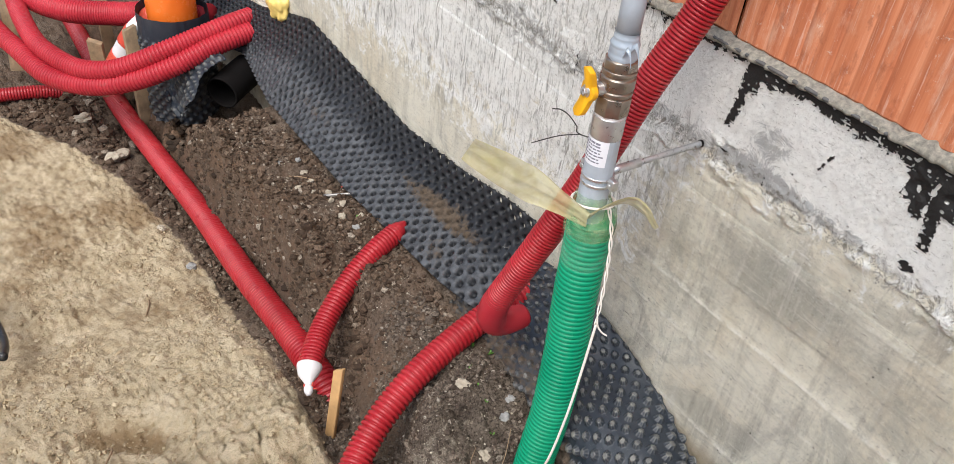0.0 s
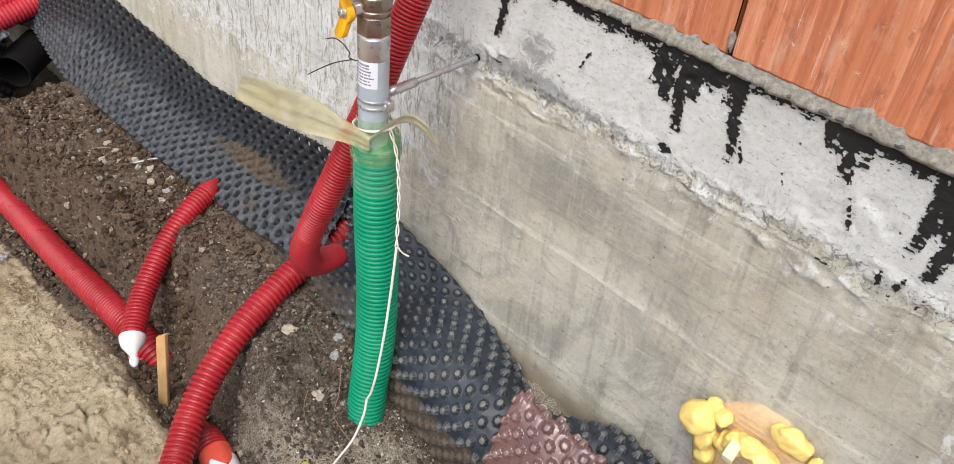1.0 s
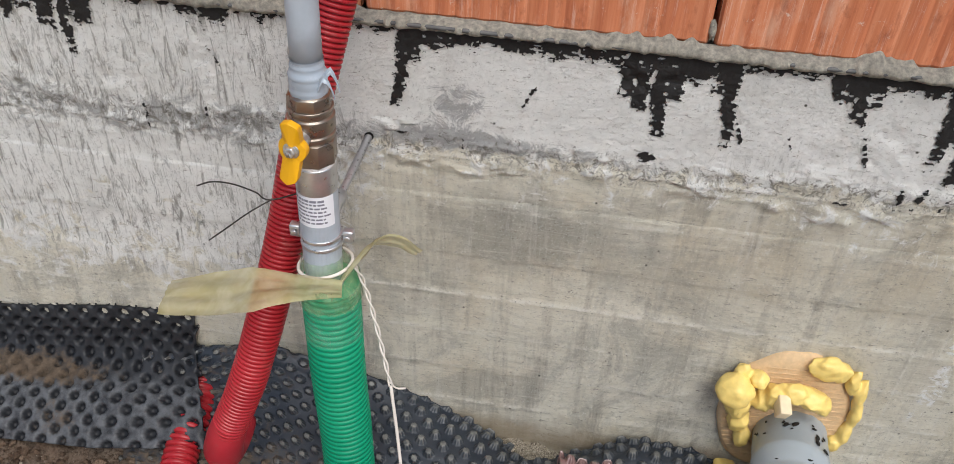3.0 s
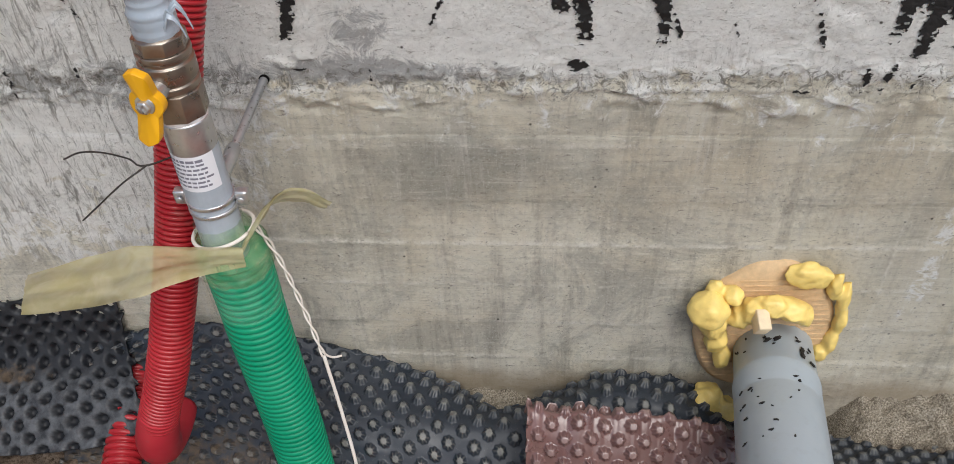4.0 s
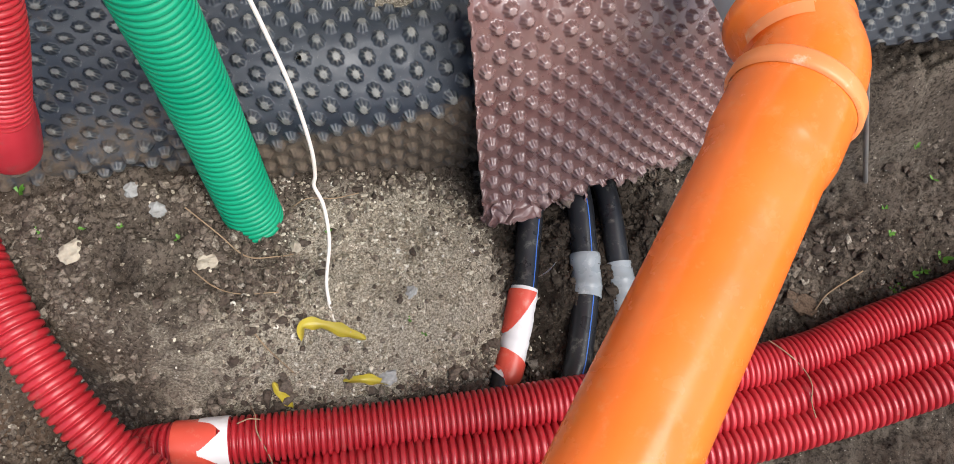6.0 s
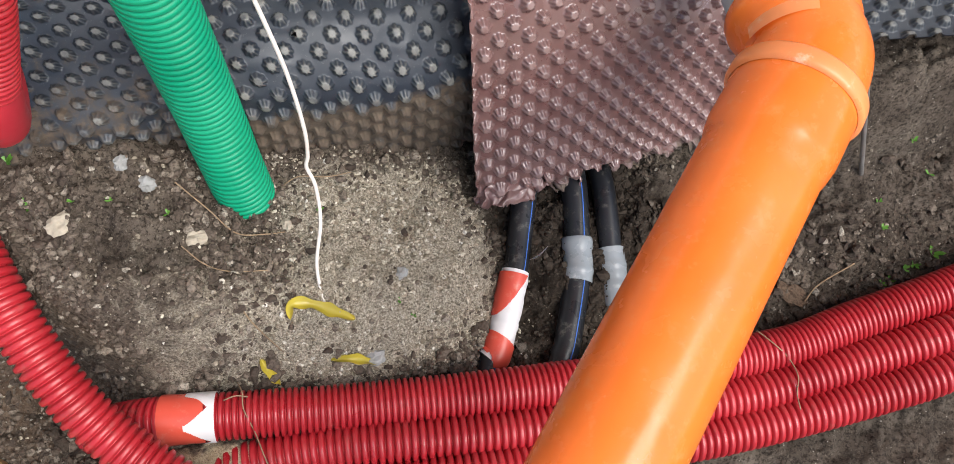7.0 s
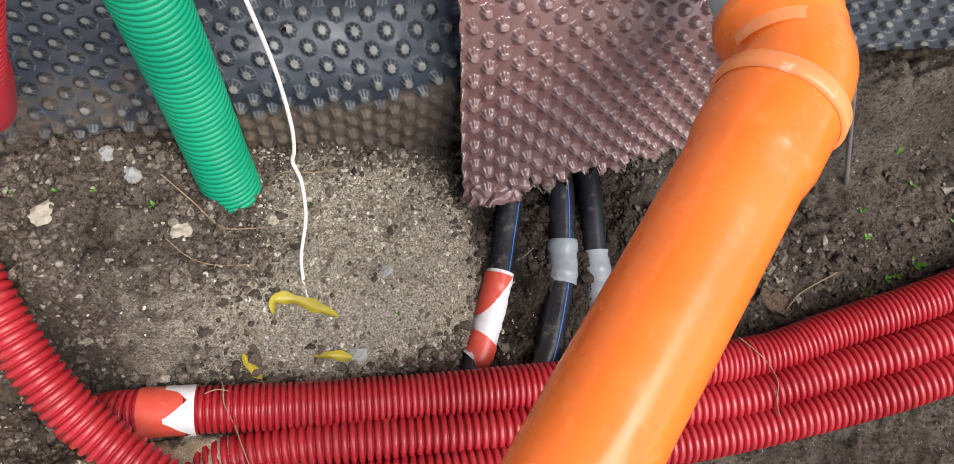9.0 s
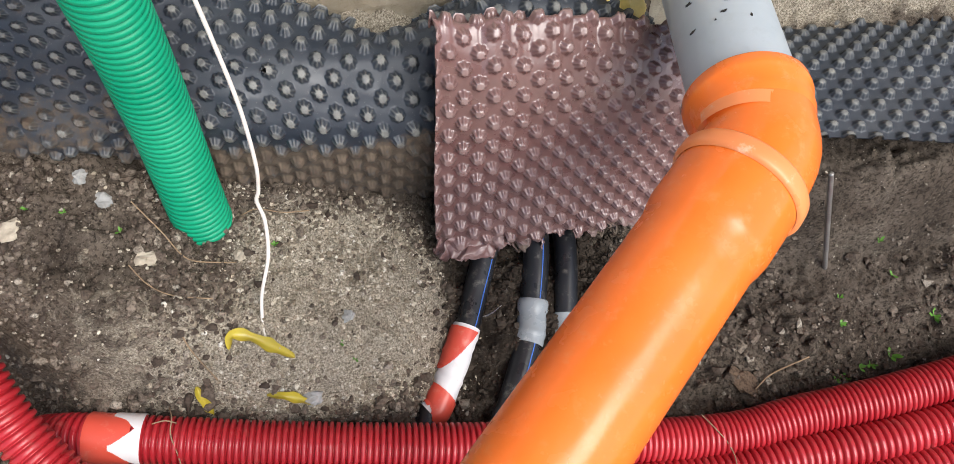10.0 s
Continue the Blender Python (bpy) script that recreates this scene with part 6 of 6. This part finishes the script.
short_black_pipe()
membrane("dimple_membrane", [
    (-1.824, ((-0.020, -0.190, 0.038), (-0.016, -0.238, -0.002), (0.010, -0.276, -0.080), (0.025, -0.293, -0.156))),
    (-1.720, ((-0.025, -0.162, 0.054), (-0.021, -0.221, 0.009), (0.016, -0.258, -0.087), (0.032, -0.275, -0.183))),
    (-1.632, ((-0.013, -0.143, 0.031), (-0.009, -0.192, 0.002), (0.005, -0.236, -0.037), (0.018, -0.255, -0.085))),
], 0.0045, 0.007, MEMBRANE, 0.1, "crumpled black dimpled membrane corner over the short pipe", 0.03, None, 41, 0.05)
part_far = part("foam_blob", lump_mesh("foam_blob", (0.05, 0.03, 0.045), 77, 0.35, 4, 1.8), FOAM)
part_far.matrix_basis = Matrix.Translation((-1.545, -0.01, 0.222))
tagged(part_far, "lump of yellow expanding foam on the wall", "foam seal")


# ---- loose things on the ground ----
def stone(x, y, size, seed, mat, label, sink=0.3):
    z = on_ground(x, y) + size[2] * (1 - sink) * 0.6
    ob = part("stone", lump_mesh("stone", size, seed, 0.6, 3, 1.5), mat)
    ob.data.polygons.foreach_set("use_smooth", [False] * len(ob.data.polygons))
    ob.matrix_basis = pose(x, y, z, 10 * math.sin(seed), 10 * math.cos(seed), seed * 47)
    return tagged(ob, label, "stone", "stones on the soil")


for k, (x, y, sz, mt, lab) in enumerate([
        (-0.183, -0.239, (0.013, 0.010, 0.008), STONE, "cream angular stone on the dark soil"),
        (-0.095, -0.205, (0.012, 0.010, 0.008), STONE_GREY, "grey rounded stone on the dark soil"),
        (-0.115, -0.184, (0.008, 0.008, 0.006), STONE_GREY, "small grey stone by the membrane"),
        (-0.062, -0.270, (0.015, 0.008, 0.006), STONE, "flat pale stone beside the green sleeve"),
        (-0.622, -0.191, (0.008, 0.0065, 0.005), STONE, "pale stone on the bank top"), (-0.705, -0.179, (0.008, 0.0065, 0.005), STONE, "pale stone on the bank top"),
        (-0.765, -0.192, (0.008, 0.0065, 0.005), STONE, "pale stone on the bank top"), (-0.806, -0.176, (0.008, 0.0065, 0.005), STONE_GREY, "grey stone on the bank top"),
        (-0.734, -0.209, (0.009, 0.008, 0.006), STONE, "pale stone on the bank top"), (-0.922, -0.200, (0.008, 0.0065, 0.005), STONE, "pale stone on the bank top"), (-1.015, -0.191, (0.008, 0.0065, 0.005), STONE_GREY, "grey stone on the bank top"),
        (-0.673, -0.205, (0.010, 0.007, 0.006), STONE_GREY, "grey stone on the bank top"), (-2.080, -0.500, (0.030, 0.022, 0.014), STONE, "rounded ochre stone beside the thin conduit"),
        (-1.815, -0.462, (0.034, 0.028, 0.018), STONE, "pale crumbly lump of old mortar on the soil"), (-1.153, -0.442, (0.014, 0.012, 0.008), STONE_GREY, "grey pebble on the trench edge"), (-1.373, -0.456, (0.012, 0.010, 0.008), STONE, "pale pebble on the trench edge"),
        (-0.977, -0.192, (0.010, 0.008, 0.006), STONE, "pale stone on the bank top"), (-0.912, -0.236, (0.008, 0.007, 0.005), STONE, "pale stone on the bank top"), (-1.061, -0.220, (0.010, 0.008, 0.006), STONE_GREY, "grey stone on the bank top"), (-0.845, -0.190, (0.009, 0.006, 0.005), STONE, "pale stone on the bank top"), (-0.870, -0.215, (0.007, 0.006, 0.005), STONE, "pale stone on the bank top"), (-0.800, -0.205, (0.008, 0.006, 0.005), STONE, "pale stone on the bank top"),
        (0.096, -0.415, (0.012, 0.009, 0.007), STONE_GREY, "blue-grey pebble beside the conduits"), (0.148, -0.342, (0.007, 0.006, 0.005), STONE_GREY, "blue-grey pebble on the gritty soil"), (0.035, -0.260, (0.007, 0.006, 0.005), STONE, "small pale stone by the sleeve")]):
    stone(x, y, sz, k + 1, mt, lab)


def crumbs(count, size, seed, material, label, area, name="soil_crumbs", on="soil"):
    """Countless crumbs of soil, as one piece."""
    rnd = np.random.RandomState(seed)
    bm = bmesh.new()
    bmesh.ops.create_icosphere(bm, subdivisions=1, radius=1.0)
    bv = np.array([v.co[:] for v in bm.verts])
    bf = [tuple(v.index for v in f.verts) for f in bm.faces]
    bm.free()
    pts = []
    while len(pts) < count:
        x, y = rnd.uniform(area[0], area[1], 4000), rnd.uniform(area[2], area[3], 4000)
        patch = step(0.30, 0.55, fbm(x, y, 9, 3, seed))
        slope = np.abs(ground_height(x, y + 0.004) - ground_height(x, y - 0.004)) / 0.008
        if on == "soil":
            want = patch * (1.05 - np.clip(grit_mask(x, y), 0, 1)) * (sand_mask(x, y) < 0.3) * np.where(x > 0.55, 0.35, 1.0) * np.where(slope > 2.5, 0.7, 1.0)
        elif on == "face":
            want = (slope > 1.2) * (0.2 + patch)
        elif on == "grit":
            want = patch * np.clip(grit_mask(x, y), 0.03, 1)
        else:
            want = (0.08 + patch) * (sand_mask(x, y) > 0.5)
        keep = rnd.uniform(0, 1, 4000) < want
        pts += list(zip(x[keep], y[keep]))
    pts = np.array(pts[:count])
    z = ground_full(pts[:, 0], pts[:, 1])
    s = size * rnd.gamma(2.0, 0.5, count).clip(0.25, 3.2)
    m = len(bv)
    v = bv[None] * (1 + 0.9 * (rnd.rand(count, m, 1) - 0.5)) * s[:, None, None] * (0.7 + 0.6 * rnd.rand(count, 1, 3))
    v[:, :, 2] *= 0.75
    v += np.stack([pts[:, 0], pts[:, 1], z + 0.42 * s], 1)[:, None, :]
    faces = (np.array(bf)[None] + (np.arange(count) * m)[:, None, None]).reshape(-1, 3).tolist()
    me = mesh_from(name, v.reshape(-1, 3), faces, False)
    paint(me, "moist_shade", np.repeat(moist_shade_mask(pts[:, 0], pts[:, 1]) if on in ("soil", "face") else np.zeros(count), m))
    return tagged(part(name, me, material), label, "soil", kind="stuff")


CLODS = "crumbs and clods of dark brown soil"
crumbs(17000, 0.0020, 3, CLOD, CLODS, (-0.45, 1.05, -0.62, -0.17))
crumbs(3000, 0.0050, 25, CLOD_BROWN, CLODS, (-2.4, -1.4, -0.75, -0.25))
crumbs(11000, 0.0026, 5, CLOD_BROWN, CLODS, (-1.5, -0.35, -0.5, -0.15))
crumbs(2600, 0.0034, 37, CLOD_BROWN, CLODS, (-1.45, -0.5, -0.36, -0.27), on="face")
crumbs(2600, 0.0009, 7, GRIT, "scattered pale grit on the soil", (-1.3, 0.9, -0.46, -0.17), "grit")
crumbs(2200, 0.0023, 13, CLOD, CLODS, (-0.40, -0.05, -0.33, -0.17))
crumbs(1100, 0.0030, 15, CLOD, CLODS, (-0.30, 0.24, -0.46, -0.39))
crumbs(700, 0.0032, 17, CLOD, CLODS, (0.30, 1.10, -0.62, -0.28))
crumbs(8000, 0.0012, 21, CLOD, CLODS, (-0.35, 0.35, -0.46, -0.18))
crumbs(9000, 0.0010, 31, GRIT, "pale coarse sand spilt on the soil", (-0.12, 0.32, -0.46, -0.17), "grit", "grit")
crumbs(6000, 0.0017, 33, SAND_LUMP, "crumbs of pale dry sand", (-1.4, -0.1, -0.95, -0.42), "sand_crumbs", "sand")


def weed(x, y, size, seed):
    rnd = random.Random(seed)
    z = on_ground(x, y)
    ob = thing("weed", (x, y, z), "tiny green weed seedling in the soil", "weed", "weeds")
    for k in range(rnd.randint(4, 7)):
        a = rnd.uniform(0, 6.28)
        r = size * rnd.uniform(0.5, 1.1)
        bm = bmesh.new()
        tip = Vector((math.cos(a) * r, math.sin(a) * r, size * rnd.uniform(0.4, 1.0)))
        sd = Vector((-math.sin(a), math.cos(a), 0)) * size * 0.28
        q = [Vector((0, 0, 0)), tip * 0.45 + sd * 0.7, tip * 0.75 + sd, tip * 1.15, tip * 0.75 - sd, tip * 0.45 - sd * 0.7]
        mid = bm.verts.new(tip * 0.7 + Vector((0, 0, -size * 0.12)))
        vs = [bm.verts.new(p) for p in q]
        for i in range(6):
            bm.faces.new((mid, vs[i], vs[(i + 1) % 6]))
        bmesh.ops.translate(bm, vec=(x, y, z + 0.001), verts=bm.verts)
        part("leaf", bm, LEAF, ob)
    return ob


for k, (x, y, s) in enumerate([(0.871, -0.457, 0.016), (0.846, -0.463, 0.012), (0.822, -0.467, 0.010), (0.802, -0.475, 0.012), (0.787, -0.479, 0.009), (0.930, -0.421, 0.014), (0.882, -0.361, 0.010), (0.864, -0.318, 0.009), (0.804, -0.377, 0.008), (0.794, -0.412, 0.009),
                               (-0.215, -0.211, 0.010), (-0.169, -0.216, 0.006), (-0.133, -0.223, 0.006), (-0.231, -0.152, 0.012), (-0.083, -0.241, 0.007), (-0.049, -0.266, 0.007), (0.074, -0.251, 0.007), (0.137, -0.370, 0.007), (-0.268, -0.167, 0.010), (-0.638, -0.354, 0.016), (-0.705, -0.189, 0.008), (0.151, -0.385, 0.006)]):
    weed(x, y, 0.72 * s, k)


def twig(points, r, label, mat=TWIG, name="twig"):
    pts = [(x, y, on_ground(x, y) + h) for x, y, h in points]
    return tagged(part(name, tube(name, pts, r, 6, 0.006), mat), label, name.replace("_", " "), "twigs and roots")


twig([(-0.066, -0.216, 0.02), (-0.043, -0.239, 0.012), (-0.020, -0.268, 0.012), (0.010, -0.272, 0.006), (0.030, -0.269, 0.004)], 0.0008, "thin pale root curled round the sleeve foot")
twig([(-0.075, -0.280, 0.004), (-0.057, -0.302, 0.003), (-0.033, -0.315, 0.004), (0.007, -0.319, 0.003)], 0.0007, "dry yellowish stalk on the soil")
twig([(-0.043, -0.314, 0.003), (-0.027, -0.361, 0.004), (-0.005, -0.390, 0.003)], 0.0009, "thin dry root on the soil")
twig([(0.042, -0.224, 0.03), (0.061, -0.224, 0.04), (0.090, -0.228, 0.035), (0.119, -0.228, 0.05)], 0.0007, "thin pale root over the membrane foot")
twig([(-0.974, -0.233, 0.004), (-0.950, -0.208, 0.007), (-0.926, -0.184, 0.006)], 0.0016, "dry pale twig on the bank")
twig([(0.665, -0.475, 0.01), (0.695, -0.458, 0.012), (0.744, -0.447, 0.008)], 0.0010, "thin dark root on the soil")
twig([(-0.995, -0.603, 0.004), (-1.036, -0.583, 0.006), (-1.086, -0.576, 0.004)], 0.0022, "dry pale twig on the sand")
twig([(-0.445, -0.812, 0.010), (-0.477, -0.792, 0.016), (-0.515, -0.796, 0.010)], 0.0020, "dark root sticking from the sand")
tagged(part("nail", tube("nail", [(-0.833, -0.207, on_ground(-0.833, -0.207) + 0.006), (-0.788, -0.140, on_ground(-0.788, -0.140) + 0.010)], 0.0034, 8, 0.01), STEEL_WORN), "grey steel pin lying on the bank", "nail")
red_z = on_ground(-0.829, -0.150)
tagged(part("plastic_scrap", tube("plastic_scrap", [(-0.846, -0.158, red_z + 0.004), (-0.838, -0.140, red_z + 0.014), (-0.822, -0.138, red_z + 0.014), (-0.812, -0.150, red_z + 0.005)], 0.0018, 6, 0.004), RED_TAPE), "small curled red plastic scrap on the bank", "scrap")
rebar, rs = spline([(0.717, -0.290, 0.091), (0.752, -0.310, -0.001), (0.794, -0.335, -0.112)], 0.0012)
tagged(part("steel_rebar", mesh_from("steel_rebar", *tube_data(rebar, 0.0030 + 0.0004 * (np.sin(np.arange(len(rebar)) * 1.6) > 0.3), 10)), STEEL_WORN), "thin threaded steel rod stuck in the soil beside the drain", "rebar")


def leaf_scrap(points, width, label):
    path, s = spline([(x, y, on_ground(x, y) + h) for x, y, h in points], 0.003)
    k = np.linspace(0, 1, len(path))
    w = width * (np.sin(k * math.pi) ** 0.5 * 0.8 + 0.2) * (0.7 + 0.6 * grain(s, s * 0, 90, 4))
    side = np.cross(np.gradient(path, axis=0), (0, 0, 1))
    side /= np.linalg.norm(side, axis=1)[:, None] + 1e-9
    pos = np.array([path + side * (w * j)[:, None] + np.array((0, 0, 1)) * (0.010 * (abs(j) - 0.3) + 0.004 * j * np.sin(s * 160))[:, None] for j in (-0.6, -0.3, 0, 0.3, 0.6)])
    me = grid_mesh("plastic_scrap", pos)
    return tagged(part("plastic_scrap", me, YELLOW_FILM), label, "scrap", "yellow scraps")


def dry_stalk(points, label):
    return tagged(part("dry_stalk", tube("dry_stalk", points, 0.0008, 6, 0.004), TWIG), label, "stalk", "twigs and roots")


dry_stalk([(-0.060, -0.412, -0.062), (-0.055, -0.428, -0.047), (-0.057, -0.446, -0.049), (-0.052, -0.470, -0.066), (-0.048, -0.492, -0.064), (-0.044, -0.520, -0.078)], "thin dry stalk draped over the red conduits")
dry_stalk([(-0.076, -0.431, -0.047), (-0.062, -0.430, -0.045), (-0.050, -0.434, -0.047)], "short dry stalk across the taped conduit")
dry_stalk([(0.560, -0.505, -0.100), (0.572, -0.528, -0.094), (0.588, -0.548, -0.106), (0.586, -0.572, -0.098), (0.580, -0.590, -0.106), (0.574, -0.610, -0.102)], "thin dry stalk draped over the red conduits")
stone(0.655, -0.462, (0.022, 0.013, 0.006), 41, CLOD_BROWN, "flat crumbly flake of dried soil", 0.2)
leaf_scrap([(0.015, -0.370, 0.004), (0.021, -0.360, 0.012), (0.040, -0.363, 0.012), (0.060, -0.372, 0.010), (0.084, -0.382, 0.005)], 0.011, "torn yellow plastic film scrap on the gritty soil")
leaf_scrap([(-0.030, -0.392, 0.004), (-0.026, -0.404, 0.012), (-0.018, -0.418, 0.008)], 0.009, "torn yellow plastic film scrap beside the conduit")
leaf_scrap([(0.046, -0.411, 0.006), (0.072, -0.417, 0.011), (0.100, -0.425, 0.006)], 0.009, "torn yellow plastic film scrap beside the conduit")
tagged(part("black_pipe", tube("black_pipe", [(-0.88, -0.915, -0.165), (-0.98, -0.905, -0.20), (-1.2, -0.92, -0.235)], 0.009, 14, 0.01), BLACK_PE), "black plastic pipe end lying on the sand", "pipe")
